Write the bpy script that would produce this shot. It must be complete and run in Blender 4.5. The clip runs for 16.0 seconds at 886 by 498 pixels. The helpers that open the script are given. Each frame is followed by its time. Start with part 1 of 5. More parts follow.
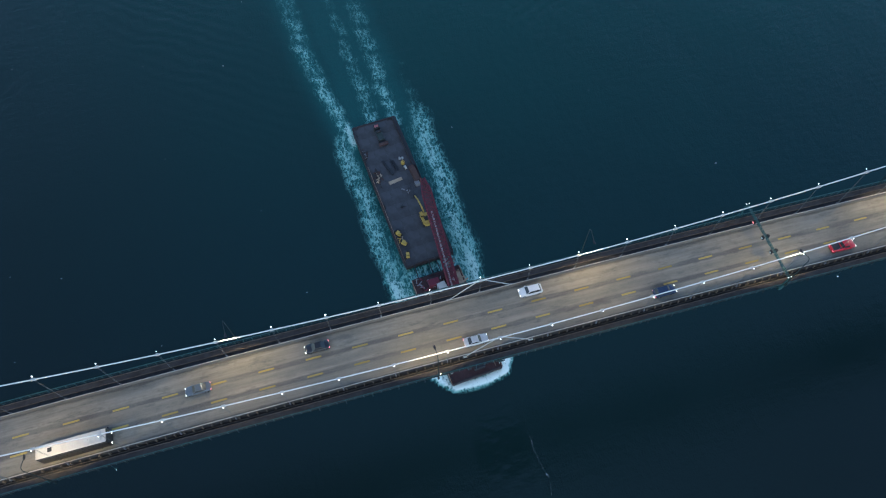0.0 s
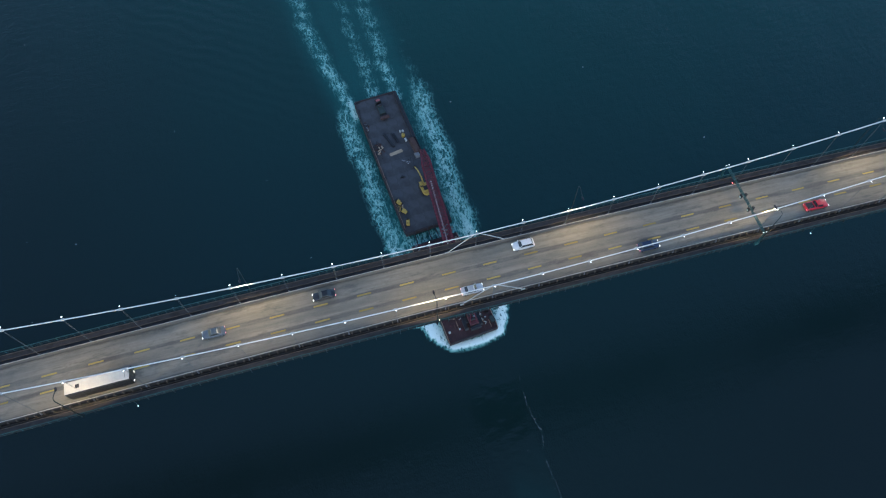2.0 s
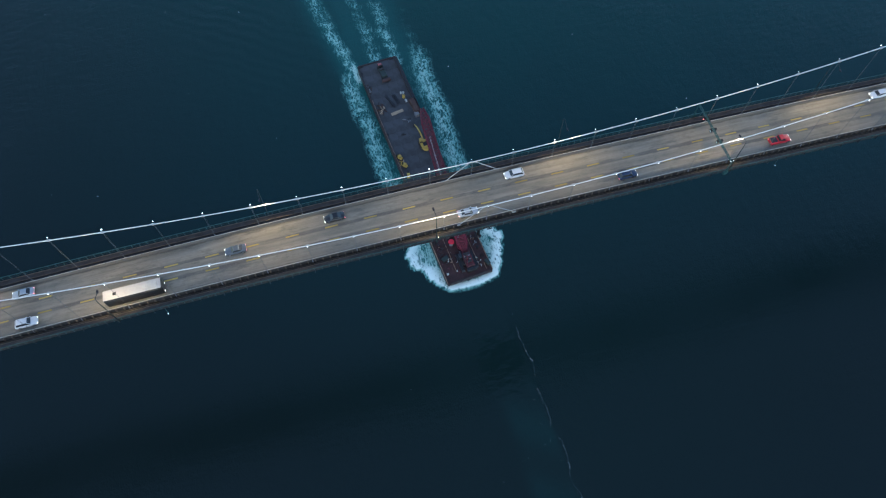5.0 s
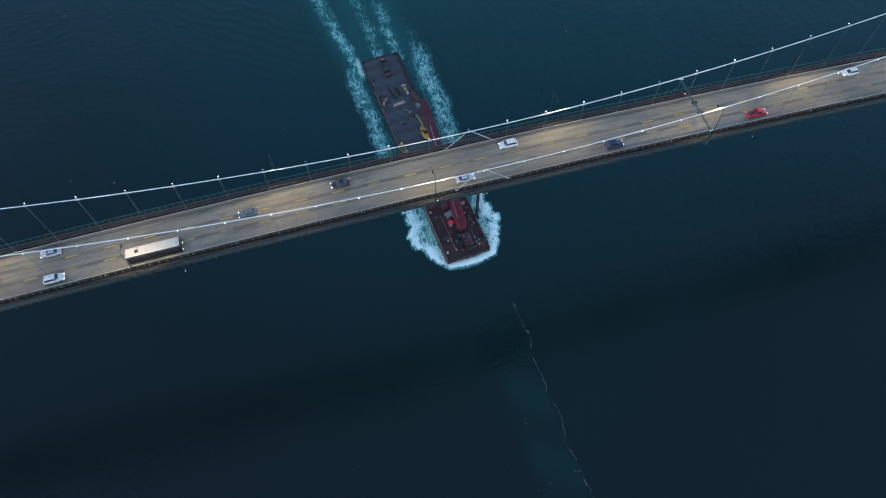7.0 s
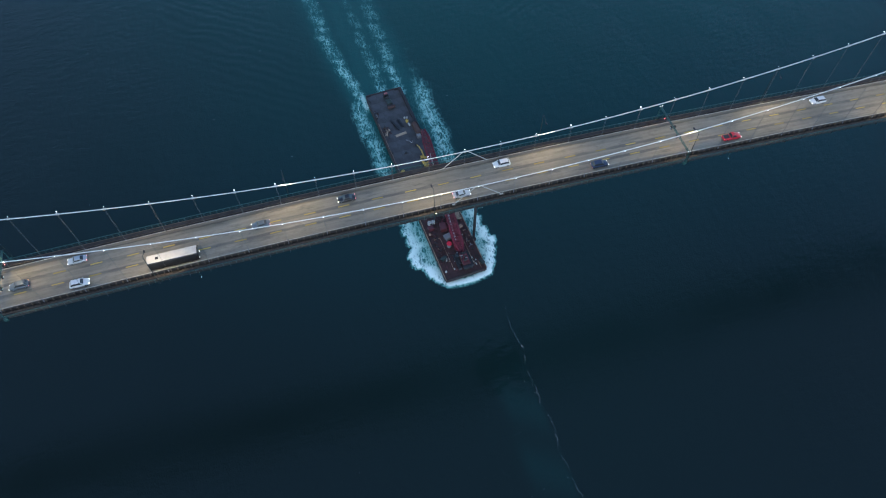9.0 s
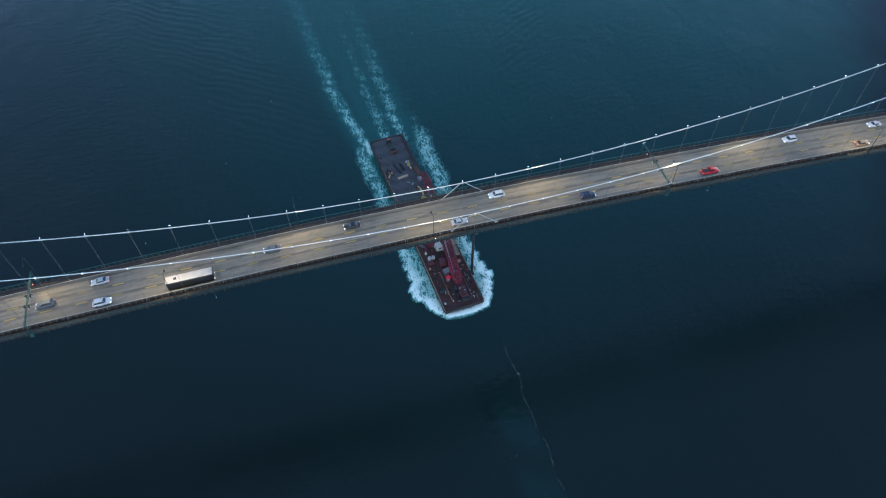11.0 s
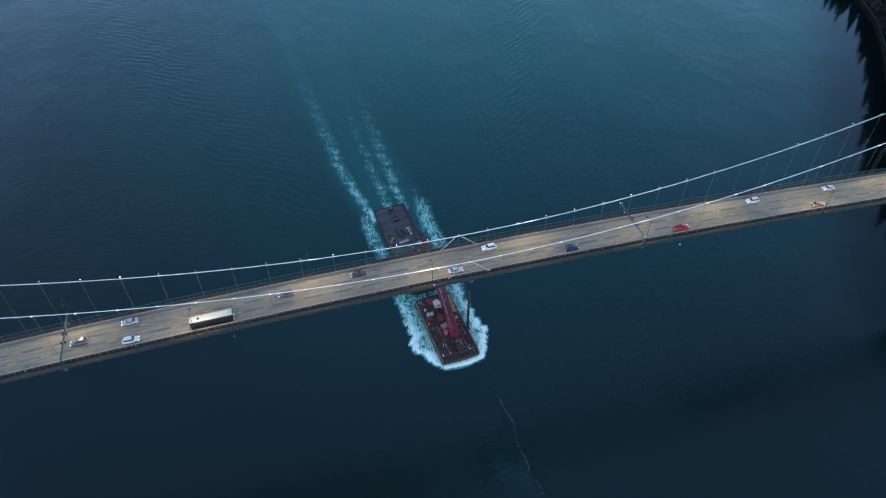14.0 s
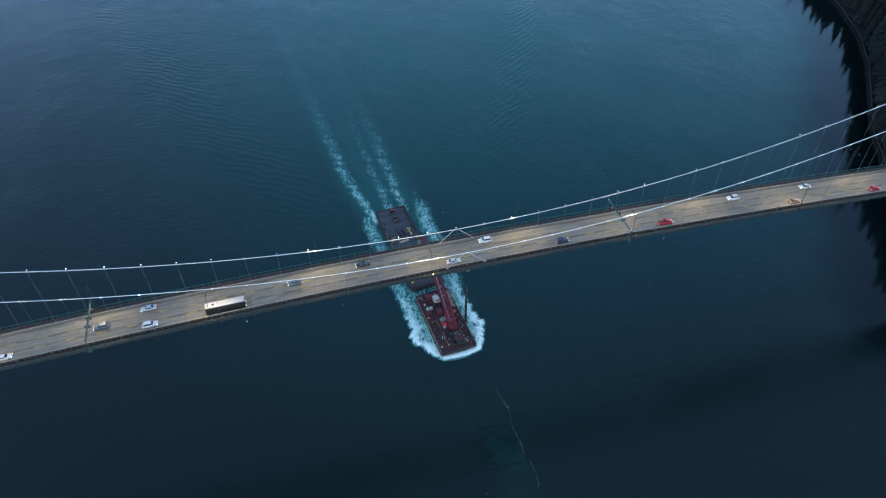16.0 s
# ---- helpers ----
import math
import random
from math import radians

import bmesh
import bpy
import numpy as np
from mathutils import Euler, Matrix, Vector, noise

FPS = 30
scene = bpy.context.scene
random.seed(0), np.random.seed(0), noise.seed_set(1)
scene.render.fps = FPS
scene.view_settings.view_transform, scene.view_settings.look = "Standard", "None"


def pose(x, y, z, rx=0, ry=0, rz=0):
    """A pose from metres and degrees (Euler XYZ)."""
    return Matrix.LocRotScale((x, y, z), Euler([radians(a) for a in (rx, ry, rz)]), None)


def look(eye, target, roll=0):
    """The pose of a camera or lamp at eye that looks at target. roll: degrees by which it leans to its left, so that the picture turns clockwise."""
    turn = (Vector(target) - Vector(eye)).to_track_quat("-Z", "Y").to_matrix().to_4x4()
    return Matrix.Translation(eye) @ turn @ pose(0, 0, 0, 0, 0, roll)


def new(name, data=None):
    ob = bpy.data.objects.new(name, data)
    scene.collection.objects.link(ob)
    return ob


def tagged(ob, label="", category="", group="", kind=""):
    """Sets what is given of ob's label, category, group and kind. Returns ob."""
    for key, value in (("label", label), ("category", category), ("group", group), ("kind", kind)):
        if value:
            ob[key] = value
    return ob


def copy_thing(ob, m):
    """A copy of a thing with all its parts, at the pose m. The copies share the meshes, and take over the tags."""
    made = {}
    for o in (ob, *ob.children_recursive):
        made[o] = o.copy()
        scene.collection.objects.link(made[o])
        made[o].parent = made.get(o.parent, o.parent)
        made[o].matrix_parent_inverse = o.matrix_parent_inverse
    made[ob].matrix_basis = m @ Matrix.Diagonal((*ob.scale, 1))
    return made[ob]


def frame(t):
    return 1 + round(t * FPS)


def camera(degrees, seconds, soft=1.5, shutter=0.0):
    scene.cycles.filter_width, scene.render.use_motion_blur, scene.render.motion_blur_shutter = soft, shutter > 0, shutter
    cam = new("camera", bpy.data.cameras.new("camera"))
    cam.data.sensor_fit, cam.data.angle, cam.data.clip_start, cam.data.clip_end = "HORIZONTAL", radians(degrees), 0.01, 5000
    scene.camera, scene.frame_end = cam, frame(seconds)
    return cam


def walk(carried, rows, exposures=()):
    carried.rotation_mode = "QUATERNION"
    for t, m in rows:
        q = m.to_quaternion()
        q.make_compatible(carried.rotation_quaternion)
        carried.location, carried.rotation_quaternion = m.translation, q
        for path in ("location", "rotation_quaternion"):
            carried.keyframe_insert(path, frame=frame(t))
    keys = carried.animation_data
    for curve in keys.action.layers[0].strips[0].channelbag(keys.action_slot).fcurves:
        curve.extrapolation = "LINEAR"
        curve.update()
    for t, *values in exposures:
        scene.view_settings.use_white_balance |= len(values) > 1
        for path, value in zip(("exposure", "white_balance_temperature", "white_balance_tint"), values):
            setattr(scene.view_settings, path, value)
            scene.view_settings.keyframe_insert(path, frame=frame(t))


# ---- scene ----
# seconds, eye (metres; the water lies at z = 0), yaw, tilt, roll (degrees)
EXPOSURE = 2.0
cam = camera(65.48, 16.0, soft=1.15)
CAMERA_ROWS = [
    (0.0, -21.67, -47.19, 189.86, -14.99, -61.71, -0.43),
    (0.5, -22.39, -49.60, 191.03, -15.07, -61.87, -0.30),
    (1.0, -23.13, -52.13, 192.28, -15.14, -62.06, -0.19),
    (1.5, -23.85, -54.79, 193.55, -15.21, -62.31, -0.09),
    (2.0, -24.58, -57.62, 194.85, -15.28, -62.51, 0.02),
    (2.5, -25.42, -60.65, 196.18, -15.35, -62.75, 0.10),
    (3.0, -26.32, -63.84, 197.39, -15.44, -62.81, 0.16),
    (3.5, -27.31, -67.19, 198.43, -15.51, -62.84, 0.21),
    (4.0, -28.35, -70.72, 199.37, -15.60, -62.83, 0.25),
    (4.5, -29.39, -74.39, 200.30, -15.67, -62.80, 0.28),
    (7.0, -34.36, -95.46, 203.77, -15.24, -60.76, -0.36),
    (7.5, -35.15, -98.95, 205.31, -15.19, -60.33, -0.34),
    (8.0, -35.88, -102.39, 206.89, -15.16, -59.53, -0.29),
    (8.5, -36.60, -105.78, 208.43, -15.12, -58.31, -0.26),
    (9.0, -37.29, -109.17, 209.92, -15.11, -56.97, -0.28),
    (11.5, -41.98, -128.00, 215.47, -15.10, -50.72, -0.28),
    (12.0, -43.01, -131.76, 216.76, -15.15, -49.51, -0.26),
    (12.5, -44.00, -135.46, 218.07, -15.20, -47.86, -0.21),
    (13.0, -44.92, -139.10, 219.36, -15.24, -46.27, -0.18),
    (13.5, -45.79, -142.76, 220.59, -15.26, -45.20, -0.12),
    (14.0, -46.65, -146.38, 221.76, -15.26, -44.47, -0.12),
    (14.5, -47.57, -150.08, 222.91, -15.25, -44.22, -0.14),
    (15.0, -48.55, -153.86, 224.08, -15.29, -44.03, -0.16),
    (15.5, -49.66, -157.68, 225.24, -15.33, -43.76, -0.13),
    (16.0, -50.83, -161.53, 226.43, -15.41, -43.21, -0.06),
]
walk(cam, [(t, pose(x, y, z, 90 + tilt, 0, yaw) @ pose(0, 0, 0, 0, 0, roll)) for t, x, y, z, yaw, tilt, roll in CAMERA_ROWS],
     exposures=[(0.0, EXPOSURE - 0.12, 6700, 4), (8.0, EXPOSURE - 0.06, 6700, 4), (16.0, EXPOSURE + 0.1, 6700, 4)])

# ---- world and light ----
SUN_UP, SUN_ROT = radians(34.0), radians(195)
world = bpy.data.worlds.new("dusk")
scene.world = world
world.use_nodes = True
wn = world.node_tree
sky = wn.nodes.new("ShaderNodeTexSky")
sky.sky_type, sky.sun_disc = "NISHITA", False
sky.sun_elevation, sky.sun_rotation = SUN_UP, SUN_ROT
sky.air_density, sky.dust_density, sky.ozone_density = 1.0, 0.0, 5.0
wn.links.new(sky.outputs[0], wn.nodes["Background"].inputs[0])
wn.nodes["Background"].inputs[1].default_value = 0.081
sun_data = bpy.data.lights.new("sun", "SUN")
sun_data.energy, sun_data.angle, sun_data.color = 0.3, radians(50), (1.0, 0.93, 0.86)
sun = new("sun", sun_data)
sun.matrix_world = look((-28, -100, 70), (0, 0, 0))


# ---- materials ----
class Nodes:
    """A node material with a few short hands."""

    def __init__(self, name):
        self.mat = bpy.data.materials.new(name)
        self.mat.use_nodes = True
        self.tree = self.mat.node_tree
        self.bsdf = self.tree.nodes["Principled BSDF"]
        self.out = self.tree.nodes["Material Output"]

    def add(self, kind, **values):
        n = self.tree.nodes.new(kind)
        for k, v in values.items():
            n.inputs[k].default_value = v
        return n

    def link(self, a, b):
        self.tree.links.new(a, b)

    def coords(self, scale=(1, 1, 1), world_space=False):
        tc = self.tree.nodes.new("ShaderNodeNewGeometry") if world_space else self.tree.nodes.new("ShaderNodeTexCoord")
        m = self.add("ShaderNodeMapping", Scale=scale)
        self.link(tc.outputs["Position" if world_space else "Object"], m.inputs["Vector"])
        return m.outputs[0]

    def noise(self, scale, detail=4.0, rough=0.55, stretch=(1, 1, 1), world_space=False):
        n = self.add("ShaderNodeTexNoise", Scale=scale, Detail=detail, Roughness=rough)
        self.link(self.coords(stretch, world_space), n.inputs["Vector"])
        return n.outputs[0]

    def remap(self, value, a, b, c=0.0, d=1.0):
        r = self.add("ShaderNodeMapRange")
        for i, v in ((1, a), (2, b), (3, c), (4, d)):
            r.inputs[i].default_value = v
        self.link(value, r.inputs[0])
        return r.outputs[0]

    def math(self, op, a, b=None):
        n = self.tree.nodes.new("ShaderNodeMath")
        n.operation = op
        for i, v in enumerate((a, b)):
            if v is None:
                continue
            if isinstance(v, (int, float)):
                n.inputs[i].default_value = v
            else:
                self.link(v, n.inputs[i])
        return n.outputs[0]

    def mix(self, fac, a, b, blend="MIX"):
        n = self.tree.nodes.new("ShaderNodeMix")
        n.data_type, n.blend_type = "RGBA", blend
        for i, v in ((0, fac), (6, a), (7, b)):
            if isinstance(v, (int, float)):
                n.inputs[i].default_value = v
            elif isinstance(v, tuple):
                n.inputs[i].default_value = (*v, 1)
            else:
                self.link(v, n.inputs[i])
        return n.outputs[2]

    def color(self, socket):
        if isinstance(socket, tuple):
            self.bsdf.inputs["Base Color"].default_value = (*socket, 1)
        else:
            self.link(socket, self.bsdf.inputs["Base Color"])

    def bump(self, height, strength=0.3, distance=0.02):
        b = self.add("ShaderNodeBump", Strength=strength, Distance=distance)
        self.link(height, b.inputs["Height"])
        self.link(b.outputs[0], self.bsdf.inputs["Normal"])
        return b


def plain(name, rgb, rough=0.6, metal=0.0, wear=0.35, grain=6.0, worn=None, spread=0.0):
    """Painted or bare surface: the colour, fine grain, larger stains or rust, a little relief."""
    n = Nodes(name)
    fine = n.noise(grain * 6, 3)
    large = n.noise(grain * 0.35, 5, 0.65)
    dirt = worn or tuple(c * 0.45 for c in rgb)
    base = n.mix(n.remap(large, 0.42, 0.72, 0.0, wear), rgb, dirt)
    base = n.mix(n.remap(fine, 0.3, 0.75, 0.0, 0.3), base, tuple(min(1, c * 1.35) for c in rgb))
    if spread:
        info = n.tree.nodes.new("ShaderNodeObjectInfo")
        base = n.mix(n.remap(info.outputs["Random"], 0, 1, 0, spread), base, tuple(c * 0.4 for c in rgb))
    n.color(base)
    n.link(n.remap(large, 0.3, 0.7, rough * 0.8, min(1, rough * 1.25)), n.bsdf.inputs["Roughness"])
    n.bsdf.inputs["Metallic"].default_value = metal
    n.bump(fine, 0.25, 0.01)
    return n.mat


def matt(mat):
    mat.node_tree.nodes["Principled BSDF"].inputs["Specular IOR Level"].default_value = 0.05


def glowing(name, rgb, strength):
    n = Nodes(name)
    n.color((0.8, 0.8, 0.8))
    n.bsdf.inputs["Emission Color"].default_value = (*rgb, 1)
    n.bsdf.inputs["Emission Strength"].default_value = strength
    return n.mat


def glossy_paint(name, rgb, metal=0.0):
    n = Nodes(name)
    d = n.noise(3.0, 4)
    n.color(n.mix(n.remap(d, 0.4, 0.75, 0, 0.35), rgb, tuple(0.6 * c + 0.01 for c in rgb)))
    n.bsdf.inputs["Roughness"].default_value = 0.3
    n.bsdf.inputs["Metallic"].default_value = metal
    n.bsdf.inputs["Coat Weight"].default_value = 0.5
    return n.mat


def road_material():
    n = Nodes("worn_asphalt")
    geo = n.tree.nodes.new("ShaderNodeNewGeometry")
    sep = n.tree.nodes.new("ShaderNodeSeparateXYZ")
    n.link(geo.outputs["Position"], sep.inputs[0])
    y = sep.outputs[1]
    streak = n.noise(1.0, 7, 0.7, (0.035, 1.1, 1), True)
    patch = n.noise(0.09, 5, 0.65, (0.6, 1.6, 1), True)
    blotch = n.noise(0.5, 6, 0.7, (0.35, 1.3, 1), True)
    fine = n.noise(9.0, 4, 0.7, (0.5, 1, 1), True)
    base = n.mix(n.remap(streak, 0.3, 0.7), (0.145, 0.127, 0.098), (0.29, 0.253, 0.19))
    mottle = n.noise(0.75, 7, 0.72, (0.7, 1.0, 1), True)
    base = n.mix(n.remap(mottle, 0.5, 0.72, 0, 0.6), base, (0.105, 0.093, 0.074))
    base = n.mix(n.remap(patch, 0.48, 0.62, 0, 0.55), base, (0.118, 0.106, 0.082))
    base = n.mix(n.remap(blotch, 0.54, 0.66, 0, 0.7), base, (0.08, 0.073, 0.063))
    # dark sealed strips along the lane lines
    edge = n.noise(0.35, 6, 0.72, (0.5, 2.0, 1), True)
    away = n.math("ABSOLUTE", n.math("SUBTRACT", n.math("ABSOLUTE", n.math("ADD", y, 0.15)), 1.7))
    rag = n.math("ADD", away, n.math("MULTIPLY", n.math("SUBTRACT", edge, 0.5), 0.9))
    worn = n.remap(n.noise(0.16, 5, 0.65, (0.5, 2.4, 1), True), 0.4, 0.6, 0.5, 1.0)
    base = n.mix(n.math("MULTIPLY", n.remap(rag, 0.3, 0.62, 0.9, 0.0), worn), base, (0.06, 0.056, 0.049))
    # grime in the middle lane and ragged edges by the kerbs
    mid = n.math("ADD", n.math("ABSOLUTE", y), n.math("MULTIPLY", n.math("SUBTRACT", blotch, 0.5), 6.0))
    base = n.mix(n.remap(mid, 0.0, 1.0, 0.4, 0.0), base, (0.1, 0.092, 0.078))
    rim = n.math("ADD", n.math("ABSOLUTE", y), n.math("MULTIPLY", edge, 1.2))
    base = n.mix(n.remap(rim, 5.7, 5.95, 0, 0.75), base, (0.045, 0.041, 0.036))
    base = n.mix(n.remap(fine, 0.35, 0.7, 0.0, 0.3), base, (0.29, 0.255, 0.195))
    n.color(base)
    n.bsdf.inputs["Roughness"].default_value = 0.75
    n.bump(fine, 0.4, 0.012)
    return n.mat


def water_material():
    n = Nodes("sea_water")
    at = n.tree.nodes.new("ShaderNodeAttribute")
    at.attribute_name = "foam"
    ch = n.tree.nodes.new("ShaderNodeAttribute")
    ch.attribute_name = "churn"
    foam, churn = at.outputs["Fac"], ch.outputs["Fac"]
    n1 = n.noise(1.9, 8, 0.75, (1, 0.6, 1), True)
    low = n.noise(0.26, 6, 0.65, (1, 0.5, 1), True)
    threads = []
    for scale, sharp in ((0.42, 11.0), (0.95, 8.0)):
        t = n.noise(scale, 5, 0.62, (1, 0.42, 1), True)
        threads.append(n.math("MAXIMUM", n.math("SUBTRACT", 1.0, n.math("MULTIPLY", n.math("ABSOLUTE", n.math("SUBTRACT", t, 0.5)), sharp)), 0.0))
    level = n.math("ADD", n.math("MULTIPLY", foam, 1.08), n.math("MULTIPLY", n.math("SUBTRACT", low, 0.5), 0.85))
    level = n.math("ADD", level, n.math("MULTIPLY", n.math("MULTIPLY", threads[0], threads[0]), 0.75))
    level = n.math("ADD", level, n.math("MULTIPLY", n.math("MULTIPLY", threads[1], threads[1]), 0.5))
    level = n.math("ADD", level, n.math("MULTIPLY", n.math("SUBTRACT", n1, 0.6), 1.3))
    # open cells in the lace of foam
    cells = n.tree.nodes.new("ShaderNodeTexVoronoi")
    cells.feature = "DISTANCE_TO_EDGE"
    cells.inputs["Scale"].default_value = 0.95
    spot = n.tree.nodes.new("ShaderNodeNewGeometry")
    bend = n.tree.nodes.new("ShaderNodeTexNoise")
    bend.inputs["Scale"].default_value = 0.5
    bend.inputs["Detail"].default_value = 4
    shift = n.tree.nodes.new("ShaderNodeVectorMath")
    shift.operation = "MULTIPLY_ADD"
    n.link(spot.outputs["Position"], bend.inputs["Vector"])
    n.link(bend.outputs["Color"], shift.inputs[0])
    shift.inputs[1].default_value = (3.2, 3.2, 0)
    n.link(spot.outputs["Position"], shift.inputs[2])
    n.link(shift.outputs["Vector"], cells.inputs["Vector"])
    level = n.math("SUBTRACT", level, n.remap(cells.outputs["Distance"], 0.03, 0.4, -0.14, 0.22))
    small = n.tree.nodes.new("ShaderNodeTexVoronoi")
    small.feature = "DISTANCE_TO_EDGE"
    small.inputs["Scale"].default_value = 2.4
    n.link(shift.outputs["Vector"], small.inputs["Vector"])
    level = n.math("SUBTRACT", level, n.remap(small.outputs["Distance"], 0.03, 0.4, -0.1, 0.12))
    live = n.remap(foam, 0.06, 0.32)
    white = n.math("MULTIPLY", n.math("MULTIPLY", n.remap(level, 0.62, 1.15), live), n.remap(foam, 0.35, 0.9, 0.42, 1.0))
    milk = n.math("MULTIPLY", n.remap(level, 0.15, 1.0), live)
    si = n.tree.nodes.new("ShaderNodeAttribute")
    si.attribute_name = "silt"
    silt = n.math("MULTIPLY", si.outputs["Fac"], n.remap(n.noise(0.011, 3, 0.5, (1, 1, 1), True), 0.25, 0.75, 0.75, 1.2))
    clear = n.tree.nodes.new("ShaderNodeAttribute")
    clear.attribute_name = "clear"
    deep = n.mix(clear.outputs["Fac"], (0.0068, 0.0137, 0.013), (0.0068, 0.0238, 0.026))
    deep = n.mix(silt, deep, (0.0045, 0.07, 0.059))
    lee = n.tree.nodes.new("ShaderNodeAttribute")
    lee.attribute_name = "lee"
    # body colour darkened along the shore, a painted addition to the trees' reflection
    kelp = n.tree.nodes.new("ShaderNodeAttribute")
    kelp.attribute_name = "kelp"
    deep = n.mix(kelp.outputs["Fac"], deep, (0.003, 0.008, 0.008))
    teal = n.mix(n.math("MULTIPLY", churn, n.remap(n1, 0.25, 0.7, 0.4, 1.0)), deep, (0.013, 0.105, 0.1))
    teal = n.mix(milk, teal, (0.055, 0.222, 0.2))
    n.color(n.mix(white, teal, n.mix(n.remap(foam, 0.4, 0.85), (0.35, 0.645, 0.57), (0.79, 0.92, 0.86))))
    n.bsdf.inputs["IOR"].default_value = 1.33
    # ripples at three sizes, and thick foam
    chop = n.noise(2.0, 4, 0.6, (1, 0.7, 1), True)
    swell = n.noise(0.11, 3, 0.5, (1, 0.55, 1), True)
    waves = n.noise(0.55, 3, 0.6, (1, 0.6, 1), True)
    ripple = n.noise(0.42, 3, 0.55, (0.4, 1.0, 1), True)
    gust = n.remap(n.noise(0.022, 4, 0.6, (1, 0.6, 1), True), 0.36, 0.66, 0.65, 1.35)
    h = n.math("ADD", n.math("MULTIPLY", chop, 0.2), n.math("ADD", n.math("MULTIPLY", waves, 0.2), n.math("MULTIPLY", ripple, 0.24)))
    h = n.math("ADD", n.math("MULTIPLY", h, gust), n.math("MULTIPLY", swell, 0.6))
    h = n.math("ADD", h, n.math("MULTIPLY", white, 0.35))
    # the waves that spread from the bow
    geo = n.tree.nodes.new("ShaderNodeNewGeometry")
    for name, way in (("arm_left", (-0.57, -0.82, 0)), ("arm_right", (0.57, -0.82, 0))):
        mask = n.tree.nodes.new("ShaderNodeAttribute")
        mask.attribute_name = name
        dot = n.tree.nodes.new("ShaderNodeVectorMath")
        dot.operation = "DOT_PRODUCT"
        n.link(geo.outputs["Position"], dot.inputs[0])
        dot.inputs[1].default_value = way
        phase = n.math("ADD", n.math("MULTIPLY", dot.outputs["Value"], 1.35), n.math("MULTIPLY", n.noise(0.045, 2, 0.5, (1, 1, 1), True), 14.0))
        h = n.math("ADD", h, n.math("MULTIPLY", n.math("MULTIPLY", n.math("SINE", phase), mask.outputs["Fac"]), 0.075))
    # the slick: smooth water with slow curls, which mirrors the bridge more sharply
    slick = n.tree.nodes.new("ShaderNodeAttribute")
    slick.attribute_name = "slick"
    curl = n.noise(0.3, 3, 0.5, (0.7, 1.25, 1), True)
    h = n.math("ADD", n.math("MULTIPLY", h, n.remap(slick.outputs["Fac"], 0, 1, 1.0, 0.12)), n.math("MULTIPLY", n.math("MULTIPLY", curl, slick.outputs["Fac"]), 0.5))
    h = n.math("MULTIPLY", h, n.remap(lee.outputs["Fac"], 0, 1, 1.0, 0.13))
    n.bump(h, 0.42, 1.0)
    calm = n.math("MAXIMUM", lee.outputs["Fac"], slick.outputs["Fac"])
    n.link(n.math("MAXIMUM", n.remap(white, 0, 1, 0.0, 0.7), n.remap(calm, 0, 1, 0.1, 0.02)), n.bsdf.inputs["Roughness"])
    return n.mat


ASPHALT = road_material()
WATER = water_material()
YELLOW_MARK = plain("yellow_road_paint", (0.44, 0.315, 0.075), 0.7, wear=0.8, grain=3.0, worn=(0.2, 0.15, 0.06), spread=0.7)
CONCRETE = plain("weathered_concrete", (0.11, 0.1, 0.088), 0.85, wear=0.8, grain=1.2, worn=(0.12, 0.1, 0.085))
BROWN_WALK = plain("brown_walkway_coating", (0.036, 0.031, 0.029), 0.85, wear=0.9, grain=1.4, worn=(0.018, 0.0145, 0.0135))
# darker than the parapet, for its back and the trough behind it
DARK_CONCRETE = plain("sooty_concrete", (0.04, 0.035, 0.032), 0.9, wear=0.9, grain=1.6, worn=(0.012, 0.011, 0.011))
# a darker bridge green for under-deck steel, rail bars and lamp poles
TEAL_DARK = plain("grimy_green_paint", (0.007, 0.024, 0.025), 0.65, wear=0.7, grain=1.5, worn=(0.02, 0.02, 0.018))
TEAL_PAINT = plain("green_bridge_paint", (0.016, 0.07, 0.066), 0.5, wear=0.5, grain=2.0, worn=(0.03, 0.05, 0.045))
BLACK_STEEL = plain("black_tarred_steel", (0.01, 0.01, 0.012), 0.7, 0.0, 0.6, 1.0)
DARK_STEEL = plain("dark_steel", (0.03, 0.03, 0.034), 0.55, 0.4, 0.6, 2.0)
CAP_PALE = plain("pale_worn_rail", (0.42, 0.38, 0.32), 0.7, wear=0.7, grain=0.8)
BRACKET_BROWN = plain("stained_bracket_steel", (0.1, 0.076, 0.055), 0.75, wear=0.7, grain=2.0)
CABLE_PAINT = plain("pale_cable_wrapping", (0.66, 0.66, 0.64), 0.5, wear=0.3, grain=1.0)
HANGER_GREY = plain("grey_hanger_wire", (0.115, 0.12, 0.118), 0.55, wear=0.5, grain=1.5)
PALE_STEEL = plain("pale_painted_steel", (0.4, 0.4, 0.38), 0.55, wear=0.5, grain=1.5)
CABLE_LIGHT = glowing("cable_light_glow", (0.85, 0.93, 1.0), 2.4)
MARKER = glowing("marker_glow", (0.9, 0.95, 1.0), 0.5)
STREET_GLOW = glowing("street_lamp_glow", (1.0, 0.82, 0.5), 5.0)
HEADLIGHT = glowing("headlight_glow", (1.0, 0.95, 0.85), 0.9)
TAILLIGHT = glowing("taillight_glow", (1.0, 0.05, 0.04), 0.8)
SIGNAL_GREEN = glowing("signal_glow", (0.1, 1.0, 0.5), 0.05)
GLASS = glossy_paint("dark_car_glass", (0.012, 0.015, 0.018))
TYRE = plain("tyre_rubber", (0.015, 0.015, 0.015), 0.85)
